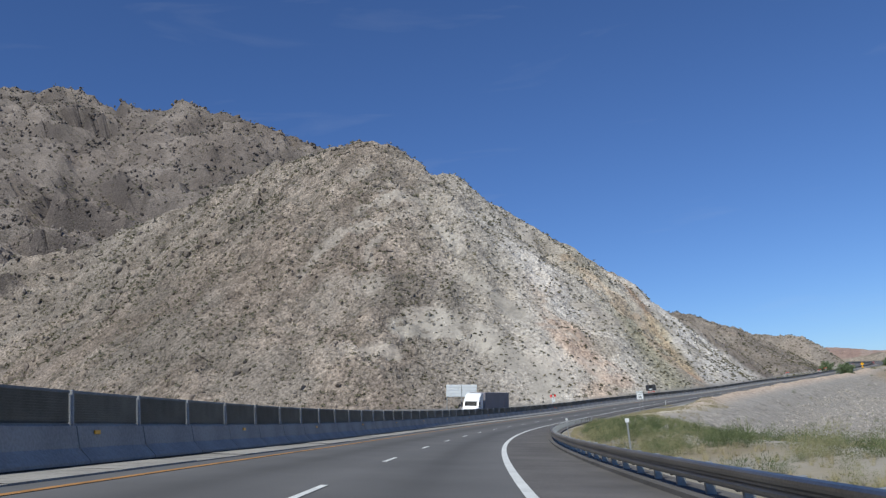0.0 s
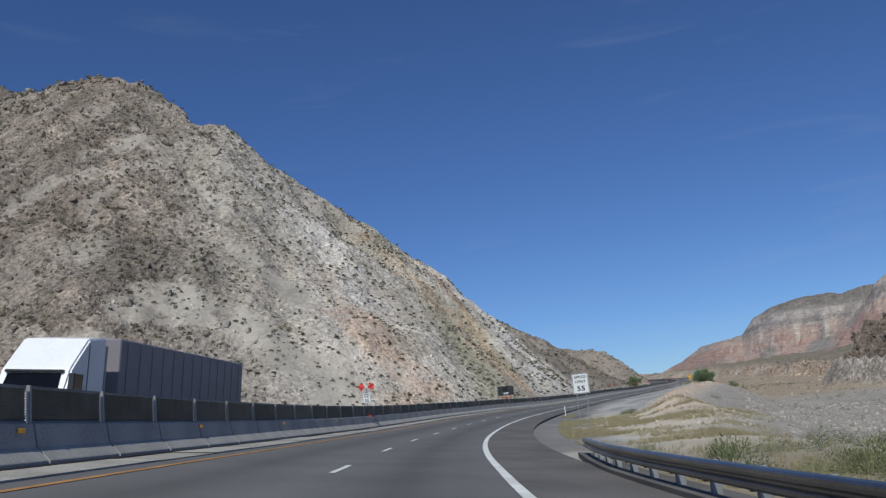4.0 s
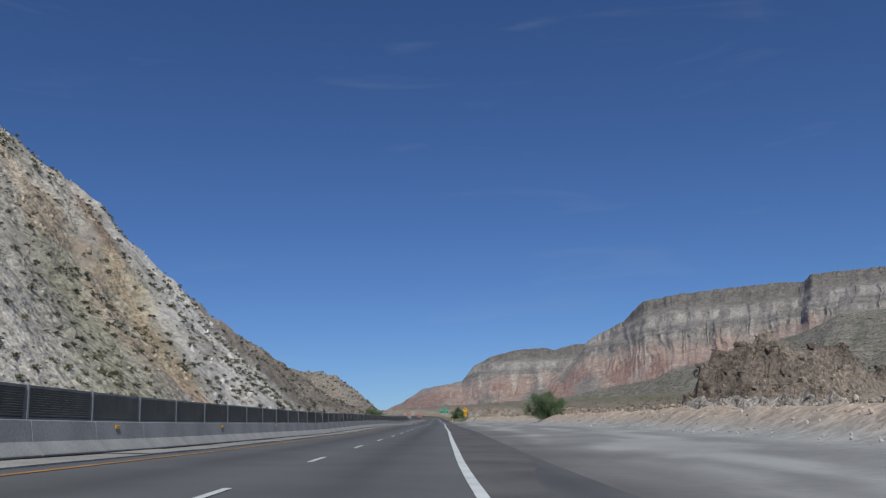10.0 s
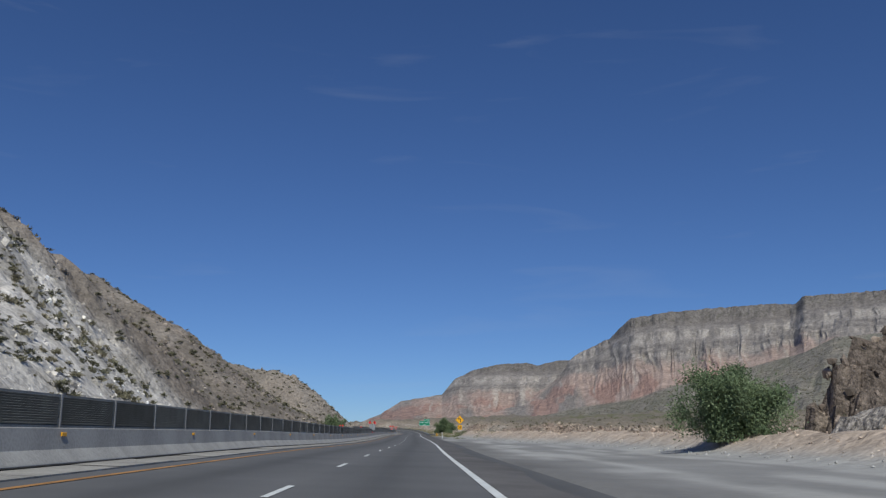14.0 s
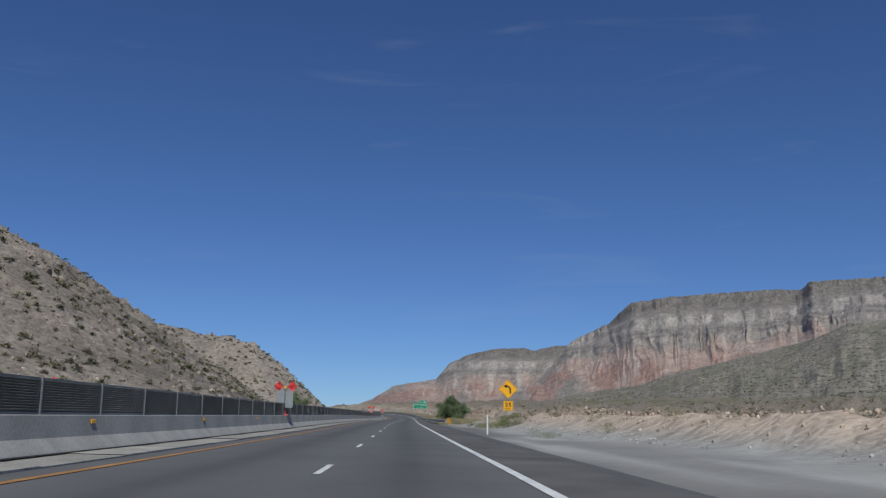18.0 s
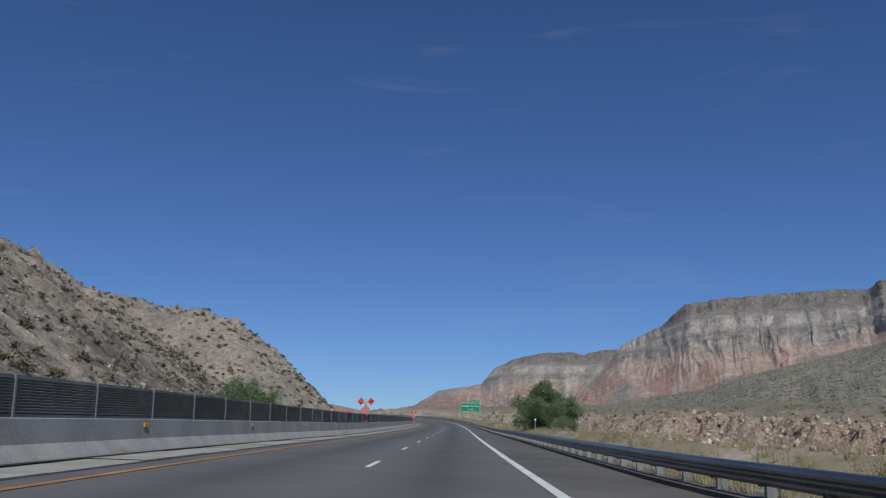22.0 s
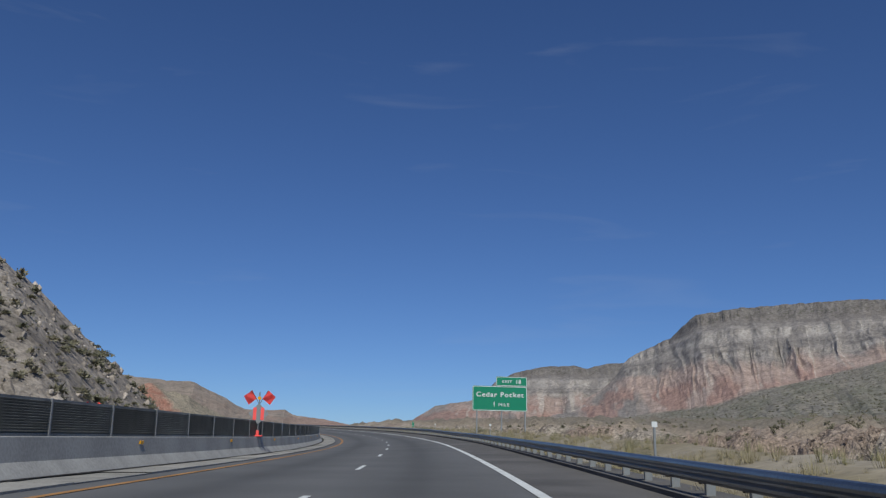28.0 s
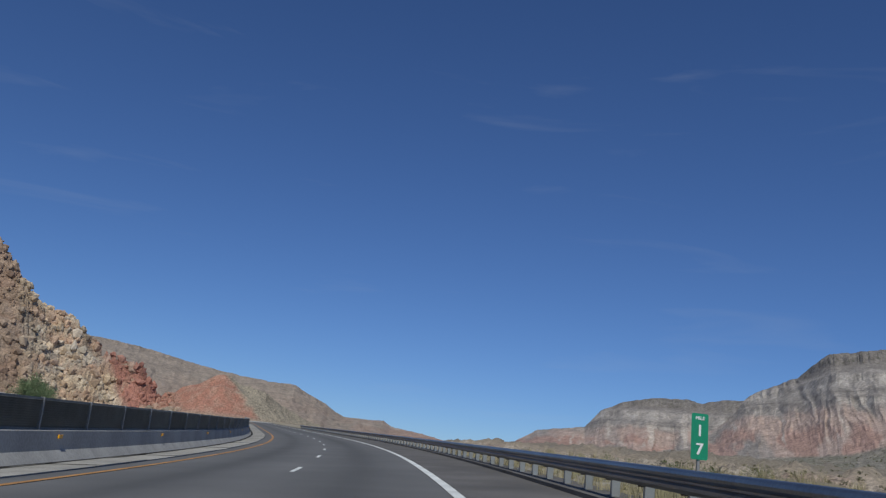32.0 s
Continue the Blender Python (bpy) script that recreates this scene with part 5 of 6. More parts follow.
def delineator(s, lat, tall, square, label):
    t = thing("delineator", label, "delineator", stand(s, lat), "roadside delineators")
    if square:
        post_pair(t, (0.0,), tall, r=0.03, mat=M_galv)
        part("reflector", plate(0.15, 0.15, 0.02, 0.012, 0.0, tall - 0.06), M_signwhite, t, "white square reflector")
    else:
        bm = boxes(((-0.05, 0.0, -0.3), (0.05, 0.03, tall)), bevel=0.012)
        part("blade", bm, M_signwhite, t, "flexible white blade")
        part("band", plate(0.085, 0.2, 0.01, 0.004, -0.005, tall - 0.2), M_signwhite, t, "reflective band")


for s_, lat_, tall_, sq_, lab in ((32, 5.6, 1.35, True, "post with a white square reflector behind the guardrail"), (67, 4.9, 1.3, True, "post with a white square reflector in green brush"),
                                  (207.5, 4.7, 1.25, False, "flexible white delineator post in a grass tuft"), (517, 5.4, 1.2, False, "flexible white delineator post on the gravel edge"),
                                  (644, 6.3, 1.5, True, "post with a white square reflector near the big tree"), (812.9, 6.3, 1.2, True, "post with a white square reflector beside the exit sign"),
                                  (850.2, 5.6, 1.2, True, "post with a white square reflector beyond the exit sign"),
                                  (766.9, 6.1, 1.25, True, "post with a white square reflector behind the guardrail")):
    delineator(s_, lat_, tall_, sq_, lab)

# ---- message board behind the barrier ----
t = thing("message_board", "black portable message board on a red trailer frame", "message board", stand(251.0, -10.26, -0.3, 4))
bd = part("housing", boxes(((-1.4, 0.0, 2.62), (1.4, 0.32, 4.18)), bevel=0.03), M_plastic, t, "black housing")
part("lamp_panel", boxes(((-0.5, -0.03, 3.3), (0.36, 0.0, 4.05)), bevel=0.01), M_rubber, bd, "dark recessed panel")
for x in (-0.98, 0.82):
    part("door_panel", boxes(((x - 0.36, -0.02, 2.7), (x + 0.36, 0.0, 4.15)), bevel=0.008), M_plastic, bd)
for z, x0, x1 in ((3.05, -0.52, 0.5), (2.86, -0.42, 0.36)):
    part("writing_bar", boxes(((x0, -0.028, z - 0.055), (x1, -0.021, z + 0.055))), M_signwhite, bd, "white bar of writing")
part("solar_panel", boxes(((-1.2, 0.02, 4.185), (1.0, 0.5, 4.24)), bevel=0.01), M_plastic, t, "dark solar panel")
for x in (-0.8, 0.75):
    bm = bmesh.new()
    tube(bm, (x, 0.15, 0.4), (x * 0.85, 0.15, 2.6), 0.05)
    part("leg", bm, M_red, t, "red steel leg")
part("frame", boxes(((-0.95, 0.05, 2.2), (0.95, 0.22, 2.32)), ((-0.95, -0.1, 0.5), (0.95, 0.4, 0.64)), ((-0.9, 0.05, 1.5), (0.9, 0.2, 1.58)), bevel=0.01), M_red, t, "red trailer frame")
for x in (-1.0, 1.0):
    bm = bmesh.new()
    tube(bm, (x - 0.1, 0.15, 0.34), (x + 0.1, 0.15, 0.34), 0.34, sides=20)
    wh = part("wheel", bm, M_rubber, t, "black rubber wheel")
    bm = bmesh.new()
    tube(bm, (x - 0.11, 0.15, 0.34), (x + 0.11, 0.15, 0.34), 0.17, sides=14)
    part("rim", bm, M_galv, wh)

# ---- ribbed billboard beyond the other carriageway ----
bp_ = at(164.0, -27.0)
bz = float(terrain(bp_[None, :1], bp_[None, 1:2])[0][0, 0])
road_up = float(at(164.0, -27.0)[2])
t = thing("billboard", "billboard of two ribbed white steel panels on thin posts", "billboard", pose(bp_[0], bp_[1], road_up + 3.2, 0, 5, 2))
for k in range(2):
    x = -1.55 + 3.1 * k
    pn = part("panel", boxes(((x - 1.5, 0.0, 1.2), (x + 1.5, 0.05, 3.6)), bevel=0.01), M_signwhite, t, "white steel panel")
    for j in range(8):
        part("rib", boxes(((x - 1.49, -0.05, 1.3 + 0.29 * j), (x + 1.49, -0.004, 1.44 + 0.29 * j)), bevel=0.015), M_signwhite, pn)
for x in (-2.9, 0.0, 2.9):
    part("post", boxes(((x - 0.07, 0.06, bz - road_up - 3.9), (x + 0.07, 0.2, 3.5)), bevel=0.012), M_galv, t, "thin steel post")


# ---- lorry on the other carriageway ----
def wheel(parent, x, y, r=0.5, w=0.28):
    bm = bmesh.new()
    tube(bm, (x - w / 2, y, r), (x + w / 2, y, r), r, sides=24)
    bmesh.ops.bevel(bm, geom=[e for e in bm.edges if len(e.link_faces) == 2 and e.calc_face_angle() > 1.2], offset=0.04, segments=1, affect="EDGES")
    wh = part("wheel", bm, M_rubber, parent, "black tyre")
    bm = bmesh.new()
    tube(bm, (x - w / 2 - 0.01, y, r), (x + w / 2 + 0.01, y, r), r * 0.55, sides=16)
    part("rim", bm, M_galv, wh, "steel rim")


def lorry(m):
    """A long-nosed tractor with a sleeper and a box trailer; its front looks along -y."""
    t = thing("semi_truck", "white long-nosed semi truck with a long grey box trailer", "truck", m)
    bm = bmesh.new()
    prof = [(0.0, 0.55), (0.0, 1.05), (0.25, 1.5), (1.7, 1.75), (2.15, 2.75), (2.6, 3.2), (3.3, 3.85), (4.6, 4.0), (4.6, 0.75), (1.9, 0.75), (1.9, 0.6)]
    sides = []
    for x in (-1.2, 1.2):
        sides.append([bm.verts.new((x * (0.82 if y < 1.7 else 1.0), y, z)) for y, z in prof])
    n = len(prof)
    bm.faces.new(sides[0])
    bm.faces.new(sides[1][::-1])
    for k in range(n):
        bm.faces.new((sides[0][k], sides[0][(k + 1) % n], sides[1][(k + 1) % n], sides[1][k]))
    bmesh.ops.recalc_face_normals(bm, faces=bm.faces)
    bmesh.ops.bevel(bm, geom=list(bm.edges), offset=0.07, segments=2, affect="EDGES")
    cab = part("cab", bm, M_truckwhite, t, "white cab with roof fairing")
    bm = bmesh.new()
    bm.faces.new([bm.verts.new(p) for p in ((-0.96, 1.8, 2.03), (0.96, 1.8, 2.03), (0.92, 2.06, 2.6), (-0.92, 2.06, 2.6))])
    bmesh.ops.solidify(bm, geom=list(bm.faces), thickness=0.03)
    part("windscreen", bm, M_glass, cab, "dark windscreen")
    for x in (-1, 1):
        part("side_window", boxes(((x * 1.205 - 0.01, 2.3, 1.95), (x * 1.205 + 0.01, 3.0, 2.6)), bevel=0.004), M_glass, cab)
        part("headlight", boxes(((x * 0.72 - 0.16, -0.02, 0.85), (x * 0.72 + 0.16, 0.06, 1.05)), bevel=0.03), M_galv, cab)
        part("mirror", boxes(((x * 1.42 - 0.1, 1.75, 1.9), (x * 1.42 + 0.1, 1.83, 2.6)), bevel=0.02), M_plastic, cab)
        bm = bmesh.new()
        tube(bm, (x * 1.12, 4.75, 0.8), (x * 1.12, 4.75, 3.7), 0.07)
        part("exhaust", bm, M_galv, t, "chrome exhaust stack")
    part("roof_seam", boxes(((-1.225, 3.28, 0.95), (1.225, 3.32, 3.7)), bevel=0.004), M_trailer, cab, "dark seam before the sleeper")
    part("visor", boxes(((-1.0, 1.98, 2.62), (1.0, 2.16, 2.72)), bevel=0.03), M_plastic, cab, "dark sun visor")
    part("grille", boxes(((-0.5, -0.04, 0.75), (0.5, 0.02, 1.4)), bevel=0.02), M_plastic, cab, "dark grille")
    part("bumper", boxes(((-1.2, -0.12, 0.35), (1.2, 0.1, 0.7)), bevel=0.05), M_galv, cab, "steel bumper")
    part("chassis", boxes(((-0.5, 1.0, 0.55), (0.5, 8.0, 0.85))), M_plastic, t, "dark chassis")
    tr = part("trailer", boxes(((-1.29, 5.6, 1.15), (1.29, 21.4, 4.05)), bevel=0.04), M_trailer, t, "long grey box trailer")
    for k in range(13):
        y = 6.2 + 1.2 * k
        for x in (-1.3, 1.3):
            part("trailer_rib", boxes(((x - 0.013, y, 1.2), (x + 0.013, y + 0.04, 4.0))), M_trailer, tr)
    part("trailer_frame", boxes(((-0.9, 5.8, 0.95), (0.9, 21.2, 1.14)), ((-0.6, 9.4, 0.05), (-0.5, 9.5, 0.95)), ((0.5, 9.4, 0.05), (0.6, 9.5, 0.95))), M_plastic, tr)
    for x in (-1.02, 1.02):
        for y in (1.1, 6.0, 7.2, 18.2, 19.5):
            wheel(t, x, y)
    return t


p0, p1 = at(126, -13.6), at(147.5, -13.6)
lorry(pose(*p0, 0, math.degrees(math.atan(0.11)), math.degrees(math.atan2(-(p1 - p0)[0], (p1 - p0)[1]))))


# ---- plants and stones ----
rng = np.random.default_rng(7)


def scatter(template, faces, places, scale, lift, seed, squash=(0.8, 1.3)):
    """Many turned and sized copies of a small form as arrays."""
    r_ = np.random.default_rng(seed)
    n = len(places)
    a = r_.uniform(0, 2 * np.pi, n)
    c, s = np.cos(a)[:, None], np.sin(a)[:, None]
    pick = r_.integers(0, len(template), n)
    T = np.asarray(template)[pick] * scale[:, None, None]
    T[..., 2] *= r_.uniform(*squash, n)[:, None]
    x, y = T[..., 0] * c - T[..., 1] * s, T[..., 0] * s + T[..., 1] * c
    V = np.stack([x, y, T[..., 2]], -1) + places[:, None, :]
    V[..., 2] += (lift * scale)[:, None]
    k = V.shape[1]
    F = (np.asarray(faces)[None] + (np.arange(n) * k)[:, None, None]).reshape(-1, np.asarray(faces).shape[1])
    return V.reshape(-1, 3), F


def leaf_form(n, seed, spread=1.0, tall=0.8, leaf=0.28, droop=0.0, wide_=0.2):
    """Separate small leaf blades that fill a low bush."""
    r_ = np.random.default_rng(seed)
    v_ = []
    for _ in range(n):
        a, u = r_.uniform(0, 2 * np.pi), r_.uniform(0, 1)**0.5
        el = r_.uniform(0.05, 1.45)
        d = np.array([np.cos(a) * np.cos(el), np.sin(a) * np.cos(el), np.sin(el)])
        p = d * u * np.array([spread, spread, tall]) * r_.uniform(0.75, 1.1)
        t1 = np.cross(d, r_.normal(size=3))
        t1 /= np.linalg.norm(t1) + 1e-9
        v_ += [p - t1 * leaf * wide_, p + t1 * leaf * wide_, p + (d + 0.4 * r_.normal(size=3) - np.array([0, 0, droop])) * leaf]
    return np.array(v_)


def bush_form(n, seed, leaf, wide_):
    """A low bush: a close heart of broad leaves inside a coat of small ones."""
    return np.concatenate([leaf_form(26, seed + 500, 0.72, 0.62, 0.4, 0.2, 0.6), leaf_form(n, seed, 1.0, 0.78, leaf, 0.0, wide_)])


def blade_form(n, seed):
    """A tuft of upright grass blades."""
    r_ = np.random.default_rng(seed)
    v_ = []
    for _ in range(n):
        a, q = r_.uniform(0, 2 * np.pi), r_.uniform(0, 0.5)
        p = np.array([np.cos(a) * q, np.sin(a) * q, 0])
        w = np.array([-np.sin(a), np.cos(a), 0]) * 0.016
        v_ += [p - w, p + w, p + np.array([np.cos(a) * r_.uniform(0.1, 0.5), np.sin(a) * r_.uniform(0.1, 0.5), r_.uniform(0.5, 1.0)])]
    return np.array(v_)


def rock_forms(count, seed):
    """Angular stones: a cut-down ball with pushed corners."""
    bm = bmesh.new()
    bmesh.ops.create_icosphere(bm, subdivisions=1, radius=1.0)
    bm.verts.ensure_lookup_table()
    base = np.array([v_.co[:] for v_ in bm.verts])
    fc = np.array([[v_.index for v_ in f.verts] for f in bm.faces])
    bm.free()
    r_ = np.random.default_rng(seed)
    forms = []
    for _ in range(count):
        q = base * r_.uniform(0.55, 1.15, (len(base), 1)) * r_.uniform(0.6, 1.3, 3)
        forms.append(q)
    return forms, fc


def tri(n):
    return np.arange(3 * n).reshape(-1, 3)


def sown(count, s0, s1, l0, l1, seed, keep=None, power=1.0):
    """Random places on the land between two stretches of s and lat."""
    r_ = np.random.default_rng(seed)
    s = r_.uniform(s0, s1, count)
    lat = l0 + (l1 - l0) * r_.uniform(0, 1, count)**power
    p = at(s, lat)
    z, col, s2, lat2, hill = terrain(p[:, 0], p[:, 1])
    p[:, 2] = z
    ok = np.ones(count, bool) if keep is None else keep(p, s2, lat2, hill, r_)
    return p[ok], col[ok], r_


def stuff(name, label, category, V, F, mat, colors=None):
    return tagged(new(name, mesh_of(name, V, F, mat, colors)), label, category, kind="stuff")


SHRUB = [leaf_form(34, 100 + k, 0.95, 0.75, leaf=0.32, wide_=0.62) for k in range(6)]
BRUSH = [leaf_form(380, 200 + k, 1.0, 0.8, 0.085, 0.0, 0.22) for k in range(5)]
TUFT = [blade_form(32, 300 + k) for k in range(5)]
ROCKS, ROCK_F = rock_forms(10, 5)

# hillside shrubs
ps, cs = [], []
clump = lambda p: fbm(p[:, 0] / 16, p[:, 1] / 16, 3, 201)
p, c, r_ = sown(36000, 110, 470, -27, -460, 11, lambda p, s, l, h, q: (h > 0.4) & (l < -25) & (clump(p) + q.uniform(-0.25, 0.25, len(s)) > 0.45), 1.2)
p2, c2, _ = sown(7500, 470, 900, -26, -150, 12, lambda p, s, l, h, q: (l < -24) & (clump(p) + q.uniform(-0.25, 0.25, len(s)) > 0.42), 1.3)
close = nearest(p[:, 0], p[:, 1])[1] > -125
FINE = [bush_form(84, 160 + k, 0.17, 0.42) for k in range(6)]
big = np.random.default_rng(1).uniform(0.4, 1.15, len(p))**1.6
V, F = scatter(SHRUB, tri(34), p[~close], big[~close], 0.2, 13)
V2, F2 = scatter(FINE, tri(110), p[close], 0.82 * big[close], 0.06, 20, (0.6, 1.0))
V, F = np.concatenate([V, V2]), np.concatenate([F, F2 + len(V)])
V2, F2 = scatter([bush_form(54, 130 + k, 0.2, 0.44) for k in range(6)], tri(80), p2, 0.25 + 0.95 * np.random.default_rng(19).uniform(0, 1, len(p2))**1.8, 0.08, 19, (0.6, 1.05))
V, F = np.concatenate([V, V2]), np.concatenate([F, F2 + len(V)])
p4, _, _ = sown(1100, 130, 470, -28, -190, 16, lambda p, s, l, h, q: (h > 0.4) & (q.uniform(0, 1, len(s)) < 0.7), 1.3)
p3, _, _ = sown(1500, 470, 900, -25, -85, 14, lambda p, s, l, h, q: (l < -24) & (q.uniform(0, 1, len(s)) < 0.75), 1.4)
p3 = np.concatenate([p3, p4])
V3, F3 = scatter([bush_form(124, 140 + k, 0.13, 0.38) for k in range(5)], tri(150), p3, np.random.default_rng(6).uniform(0.4, 1.2, len(p3)), 0.1, 15, (0.6, 1.05))
V, F = np.concatenate([V, V3]), np.concatenate([F, F3 + len(V)])
# bushes of the mountain behind
q_ = np.random.default_rng(17)
p5 = np.stack([q_.uniform(-700, -40, 26000), q_.uniform(480, 1120, 26000), np.zeros(26000)], 1)
p5[:, 2], _, s5, l5, h5 = terrain(p5[:, 0], p5[:, 1])
p5 = p5[(h5 > 0.5) & (l5 < -150) & (clump(p5) + q_.uniform(-0.3, 0.3, len(p5)) > 0.42)]
V3, F3 = scatter(SHRUB, tri(34), p5, q_.uniform(0.5, 1.75, len(p5)), 0.2, 18)
V, F = np.concatenate([V, V3]), np.concatenate([F, F3 + len(V)])
stuff("hillside_shrubs", "low grey-green desert shrubs dotted over the rocky slopes", "shrubs", V, F, M_shrub)

# hillside stones
p, c, r_ = sown(20000, 110, 480, -27, -300, 21, lambda p, s, l, h, q: (h > 0.4) & (l < -25) & ((p[:, 0] < 10) | (q.uniform(0, 1, len(s)) < 0.5)), 1.35)
p2, c2, _ = sown(10000, 470, 900, -26, -150, 22, lambda p, s, l, h, q: l < -25, 1.3)
p3, c3, _ = sown(3500, 900, 1080, -17, -90, 23, lambda p, s, l, h, q: l < -15, 1.2)
p, c = np.concatenate([p, p2, p3]), np.concatenate([c, c2, c3])
rs = np.random.default_rng(2)
p4 = np.stack([rs.uniform(-700, -40, 9000), rs.uniform(480, 1120, 9000), np.zeros(9000)], 1)
p4[:, 2], c4, s4, l4, h4 = terrain(p4[:, 0], p4[:, 1])
keep = (h4 > 0.5) & (l4 < -150)
p4, c4 = p4[keep], c4[keep]
p5 = np.stack([rs.uniform(290, 485, 2600), rs.uniform(1385, 1530, 2600), np.zeros(2600)], 1)
p5[:, 2], c5, s5, l5, h5 = terrain(p5[:, 0], p5[:, 1])
keep = (h5 > 0.9) & (l5 < -20)
p5, c5 = p5[keep], c5[keep]
p, c = np.concatenate([p, p4, p5]), np.concatenate([c, c4, c5])
size = rs.uniform(0.14, 0.5, len(p)) * np.where((p[:, 0] < 30) & (p[:, 1] < 520), 1.7, 1.0) * rs.choice([0.7, 1.0, 1.8, 2.6], len(p), p=[0.53, 0.36, 0.09, 0.02])
size[-len(p4) - len(p5):-len(p5)] = rs.uniform(0.8, 2.6, len(p4))
size[-len(p5):] = 1.0 + 3.6 * rs.uniform(0, 1, len(p5))**2.5
V, F = scatter(ROCKS, ROCK_F, p, size, 0.1, 24)
tint = np.repeat(np.clip(c[:, :3] * np.where(size < 0.7, rs.uniform(0.65, 1.75, len(p)), rs.uniform(0.85, 1.15, len(p)))[:, None], 0.02, 0.8), 12, 0)
stuff("hillside_rocks", "angular grey-brown stones strewn over the slopes", "rocks", V, F, M_rock, tint)

# stones of the dirt bank, wash and far bank
p, c, _ = sown(9000, 150, 600, 9, 34, 31, lambda p, s, l, h, q: (l - np.interp(s, [150, 230, 420, 500, 600], [13, 15, 19, 12, 6]) > -1.5))
p6, c6, _ = sown(9000, 60, 330, 9, 62, 35, lambda p, s, l, h, q: l > line(s) + 9 + 20 * (s > 118), 1.2)
n_rubble = len(p6)
p, c = np.concatenate([p, p6]), np.concatenate([c, c6])
n_bank = len(p)
p2, c2, _ = sown(5200, -30, 900, 30, 150, 32, lambda p, s, l, h, q: l > 20)
p3, c3, _ = sown(6500, 330, 600, 50, 170, 33, lambda p, s, l, h, q: h > 0.5)
rock_ = c3[:, 0] < 0.26
p3, c3 = p3[rock_], c3[rock_]
p7, c7, _ = sown(3200, 330, 900, 88, 128, 36, lambda p, s, l, h, q: h < 0.5)
p3, c3 = np.concatenate([p3, p7]), np.concatenate([c3, c7])
p, c = np.concatenate([p, p2, p3]), np.concatenate([c, c2, c3])
size = rs.uniform(0.08, 0.42, len(p)) * rs.choice([0.7, 1.0, 2.4], len(p), p=[0.6, 0.33, 0.07])
size[-len(p3):] = 0.25 + 1.25 * rs.uniform(0, 1, len(p3))**2.2
size[:n_bank - n_rubble] = np.minimum(size[:n_bank - n_rubble], 0.2) * 0.55
size[n_bank - n_rubble:n_bank] = np.clip(size[n_bank - n_rubble:n_bank], 0.13, 0.42)
V, F = scatter(ROCKS, ROCK_F, p, size, 0.1, 34)
stuff("bank_stones", "pink and grey stones along the dirt bank and the wash", "rocks", V, F, M_rock,
      np.repeat(np.clip(c[:, :3] * np.where(np.arange(len(p)) < len(p) - len(p3), rs.uniform(0.8, 1.35, len(p)), rs.uniform(0.55, 1.8, len(p)))[:, None], 0.02, 0.8), 12, 0))

# green brush by the first curve and in the wash, dark scrub on the plain
p, _, _ = sown(2400, -20, 128, 6.5, 60, 41, lambda p, s, l, h, q: (l > line(s) + 4.2) & (s < 128) & (clump(p) > 0.5), 1.4)
p2, _, _ = sown(1000, 560, 900, 12, 70, 42, lambda p, s, l, h, q: (l > line(s) + 4.4) & (clump(p) > 0.5), 1.2)
p3, _, _ = sown(420, 140, 560, 24, 100, 43, lambda p, s, l, h, q: clump(p) > 0.52)
p4, _, _ = sown(260, 380, 600, 55, 150, 50, lambda p, s, l, h, q: h > 0.5)
p3 = np.concatenate([p3, p4])
p = np.concatenate([p, p2, p3])
V, F = scatter(BRUSH, tri(380), p, np.random.default_rng(3).uniform(0.4, 1.1, len(p)), -0.05, 44)
# finer twigs close to the road, and a few weeds in the gutter
p, _, _ = sown(260, 505, 900, 7.0, 15, 45, lambda p, s, l, h, q: (l > line(s) + 4.2) & (clump(p) > 0.42), 1.2)
p2, _, _ = sown(60, 538, 552, 7.6, 11.5, 46)
p7, _, _ = sown(9, 194, 197.5, 11.2, 13.0, 53)
p8, _, _ = sown(3, 202, 203.5, 11.6, 12.4, 54)
p2 = np.concatenate([p2, p7, p8])
weeds = at(np.array([459.5, 596.0, 637.0, 803.0, 846.0, 871.0]), np.array([yellow(q) - 2.0 for q in (459.5, 596.0, 637.0, 803.0, 846.0, 871.0)]), 0.04)
p = np.concatenate([p, p2, weeds])
# an unbroken belt of brush close behind the first guardrail
belt = lambda p: fbm(p[:, 0] / 5, p[:, 1] / 5, 3, 207)
p5, _, _ = sown(800, 8, 130, 6.0, 17, 48, lambda p, s, l, h, q: (l > line(s) + 3.5) & (s < 130) & (belt(p) > 0.5), 1.1)
p6, _, _ = sown(100, 25, 122, 8, 24, 49, lambda p, s, l, h, q: (l > line(s) + 5.5) & (s < 124), 1.0)
p = np.concatenate([p6, p5, p])
V2, F2 = scatter([leaf_form(900, 220 + k, 1.0, 0.7, 0.055, 0.0, 0.16) for k in range(4)], tri(900), p,
                 np.concatenate([np.random.default_rng(9).uniform(0.9, 1.5, len(p6)), np.random.default_rng(8).uniform(0.35, 0.95, len(p) - len(p6) - 6), [0.22, 0.3, 0.3, 0.2, 0.2, 0.2]]), -0.05, 47)
V, F = np.concatenate([V, V2]), np.concatenate([F, F2 + len(V)])
stuff("green_brush", "yellow-green brush beside the road and in the wash", "shrubs", V, F, M_brush)
p, _, _ = sown(9000, -30, 1100, 110, 900, 51, lambda p, s, l, h, q: (l > 105) & (clump(p) > 0.4), 1.7)
V, F = scatter(SHRUB, tri(34), p, np.random.default_rng(4).uniform(0.5, 1.3, len(p)), -0.05, 52)
stuff("plain_scrub", "dark green-grey scrub over the far plain", "shrubs", V, F, M_shrub)
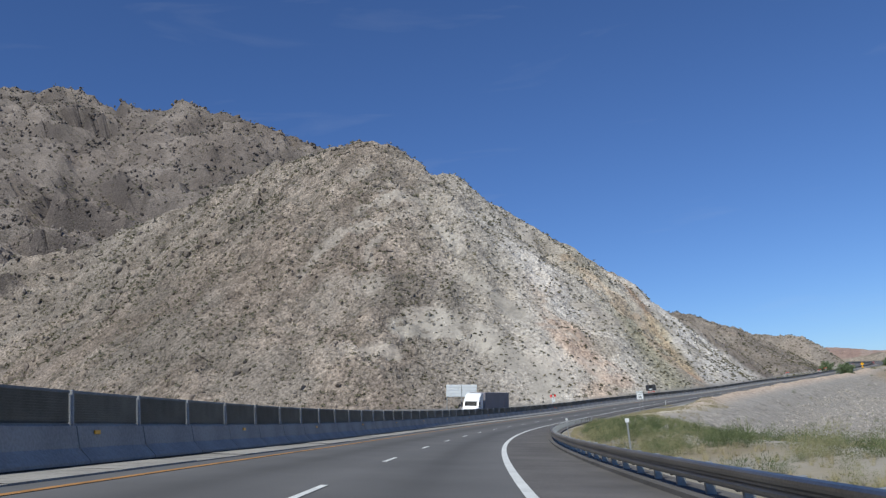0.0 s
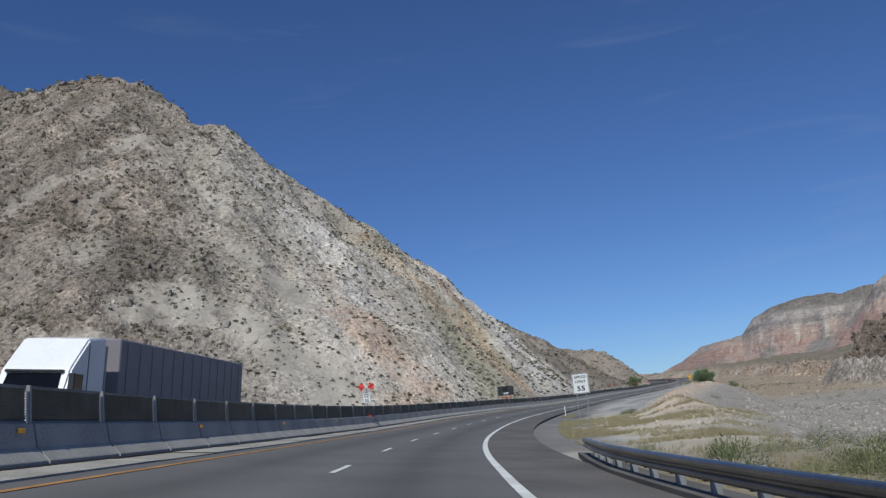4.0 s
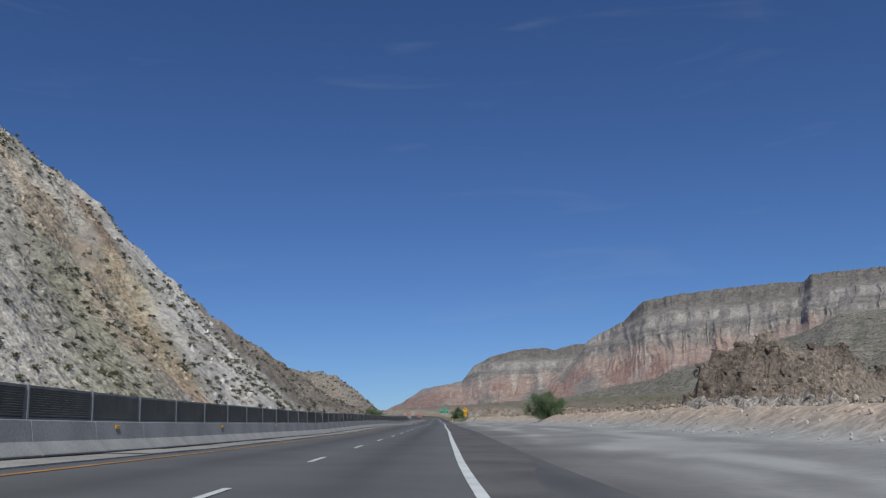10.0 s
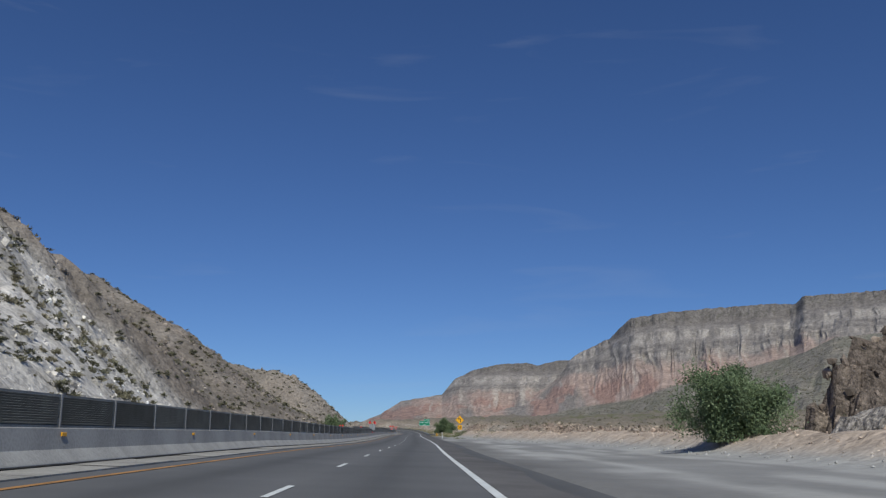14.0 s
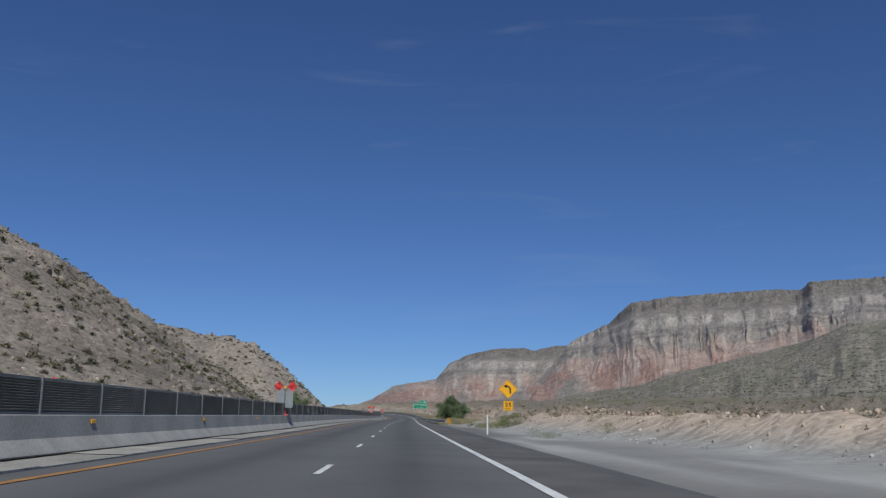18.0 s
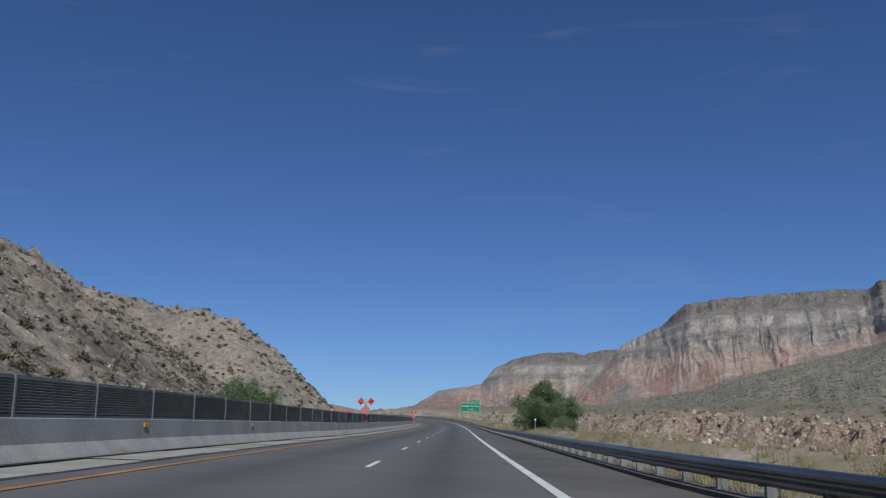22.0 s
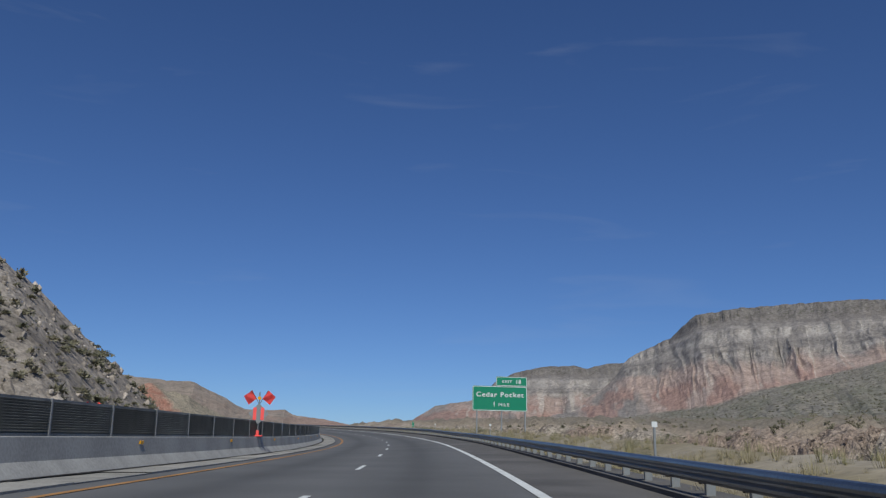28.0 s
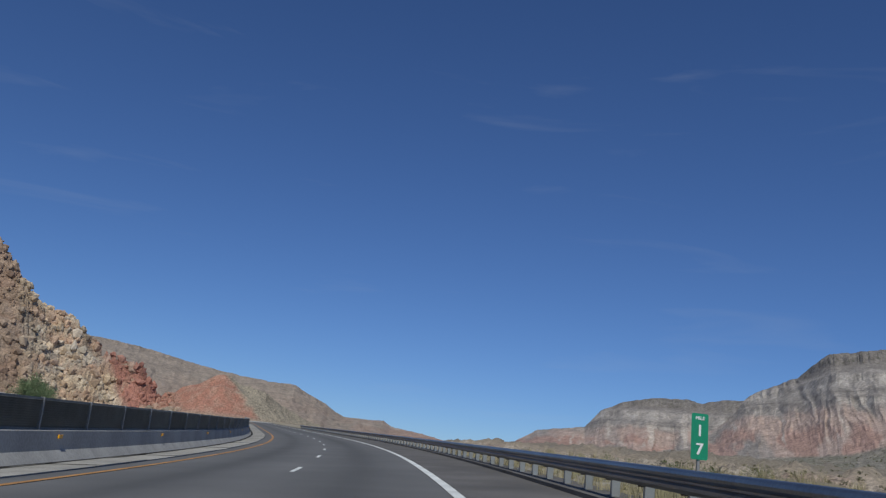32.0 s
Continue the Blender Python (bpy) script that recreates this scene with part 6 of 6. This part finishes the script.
p, _, _ = sown(15000, 136, 190, 5.6, 22, 61, lambda p, s, l, h, q: fbm(p[:, 0] / 4, p[:, 1] / 4, 3, 203) + q.uniform(-0.14, 0.14, len(s)) > np.where(l < 12, 0.46, 0.56), 1.3)
p2, _, _ = sown(3200, -20, 132, 5.2, 16, 62, lambda p, s, l, h, q: l > line(s) + 3.1, 1.6)
q_ = np.random.default_rng(63)
s_ = q_.uniform(576, 900, 6000)
p3 = at(s_, np.array([float(line(k)) for k in s_]) + 2.95 + 5.5 * q_.uniform(0, 1, 6000)**1.5)
p3[:, 2] = terrain(p3[:, 0], p3[:, 1])[0]
p3 = p3[fbm(p3[:, 0] / 2.2, p3[:, 1] / 2.2, 3, 209) > 0.42]
p4, _, _ = sown(110, 203, 210, 4.4, 6.0, 64)
p = np.concatenate([p, p2, p3, p4])
n_dry = len(p) - len(p2) - len(p3) - len(p4)
size = np.random.default_rng(5).uniform(0.1, 0.34, len(p))
size[:n_dry] *= 0.5 + 0.7 * ramp01(fbm(p[:n_dry, 0] / 2.5, p[:n_dry, 1] / 2.5, 3, 211), 0.4, 0.65)
size[-len(p3) - len(p4):-len(p4)] *= 1.5
V, F = scatter(TUFT, tri(32), p, size, -0.02, 65)
stuff("dry_grass", "dry yellow-green grass tufts along the gravel edge", "grass", V, F, M_grass)


# bushes over the long slope below the mesa
q_ = np.random.default_rng(71)
slope = main_mesa[1:25].reshape(-1, 3)
p = slope[q_.integers(0, len(slope), 16000)] + q_.normal(size=(16000, 3)) * np.array([6, 6, 0])
V, F = scatter(SHRUB, tri(34), p, q_.uniform(0.7, 2.6, len(p)), 0.1, 72)
stuff("slope_scrub", "dark scrub dotted over the long slope below the mesa", "shrubs", V, F, M_shrub)


# ---- trees ----
def tree(s, lat, tall, wide, seed, label, leaves=9000, base=None):
    r_ = np.random.default_rng(seed)
    p = at(s, lat)
    z = float(terrain(p[None, :1], p[None, 1:2])[0][0, 0]) if base is None else base
    t = thing("tree", label, "tree", pose(p[0], p[1], z - 0.1, 0, 0, 20 * seed), "roadside trees")
    bm = bmesh.new()
    tips = []
    for k in range(6):
        a = 2 * math.pi * k / 6 + r_.uniform(-0.4, 0.4)
        q = Vector((0.2 * math.cos(a), 0.2 * math.sin(a), 0))
        d = Vector((math.cos(a) * 0.5, math.sin(a) * 0.5, 1)).normalized()
        rad = 0.13
        for j in range(4):
            e = q + d * tall * r_.uniform(0.16, 0.24)
            tube(bm, q, e, rad, rad * 0.7, 7)
            q, rad = e, rad * 0.7
            tips.append(q.copy())
            d = (d + Vector(r_.normal(size=3) * 0.3) + Vector((math.cos(a) * 0.22, math.sin(a) * 0.22, 0))).normalized()
            for _ in range(2):
                b = q + (d + Vector(r_.normal(size=3) * 0.6)).normalized() * tall * 0.16
                tube(bm, q, b, rad * 0.5, rad * 0.2, 5)
                tips.append(b)
    part("trunk", bm, M_bark, t, "grey-brown trunk and limbs")
    # leaf clumps round the limb ends and through an uneven crown
    centres = [np.array(c_[:]) for c_ in tips]
    for _ in range(95):
        a, u = r_.uniform(0, 2 * np.pi), r_.uniform(0.35, 1.0)
        h = r_.uniform(0.06, 1.0)
        w = wide / 2 * math.sqrt(max(0.0, 1 - (h * 1.0 - 0.36)**2 / 0.46)) * (0.82 + 0.3 * math.sin(3 * a + seed))
        centres.append(np.array([math.cos(a) * w * u, math.sin(a) * w * u, tall * h * (0.86 + 0.14 * math.sin(2 * a + 1.3 * seed))]))
    centres = np.array(centres)
    pick = r_.integers(0, len(centres), leaves)
    off = r_.normal(size=(leaves, 3)) * np.array([0.36, 0.36, 0.33]) * (wide / 6.5)
    P_ = centres[pick] + off
    P_[:, 2] = np.maximum(P_[:, 2], 0.05)
    d = r_.normal(size=(leaves, 3)) * 0.7 + np.array([0, 0, -0.35])
    d /= np.linalg.norm(d, axis=1)[:, None]
    w_ = np.cross(d, r_.normal(size=(leaves, 3)))
    w_ /= np.linalg.norm(w_, axis=1)[:, None]
    L_ = r_.uniform(0.1, 0.24, (leaves, 1)) * wide / 6.5
    V = np.stack([P_ - w_ * L_ * 0.2, P_ + w_ * L_ * 0.2, P_ + d * L_], 1).reshape(-1, 3)
    part("crown", mesh_of("crown", V, tri(leaves), M_leaf), M_leaf, t, "feathery green crown of narrow leaves")


tree(680, 10.7, 6.0, 6.4, 1, "bushy green desert willow behind the guardrail", 75000)
tree(407, 20.5, 4.6, 7.0, 2, "broad green desert willow behind the dirt bank", 46000)
tree(671, 12.2, 1.9, 3.6, 3, "low green bush beside the large willow", 14000)
tree(718, -35, 7.6, 9.0, 4, "green tree at the foot of the hill behind the barrier", 40000)
tree(763, -38, 6.6, 5.0, 5, "small green tree on the slope behind the barrier", 10000)
tree(672, 30, 4.5, 7.0, 6, "green tree in the wash below the road", 10000)
tree(1011, -44, 4.6, 7.6, 7, "broad green bush at the foot of the tan cliff", 22000)
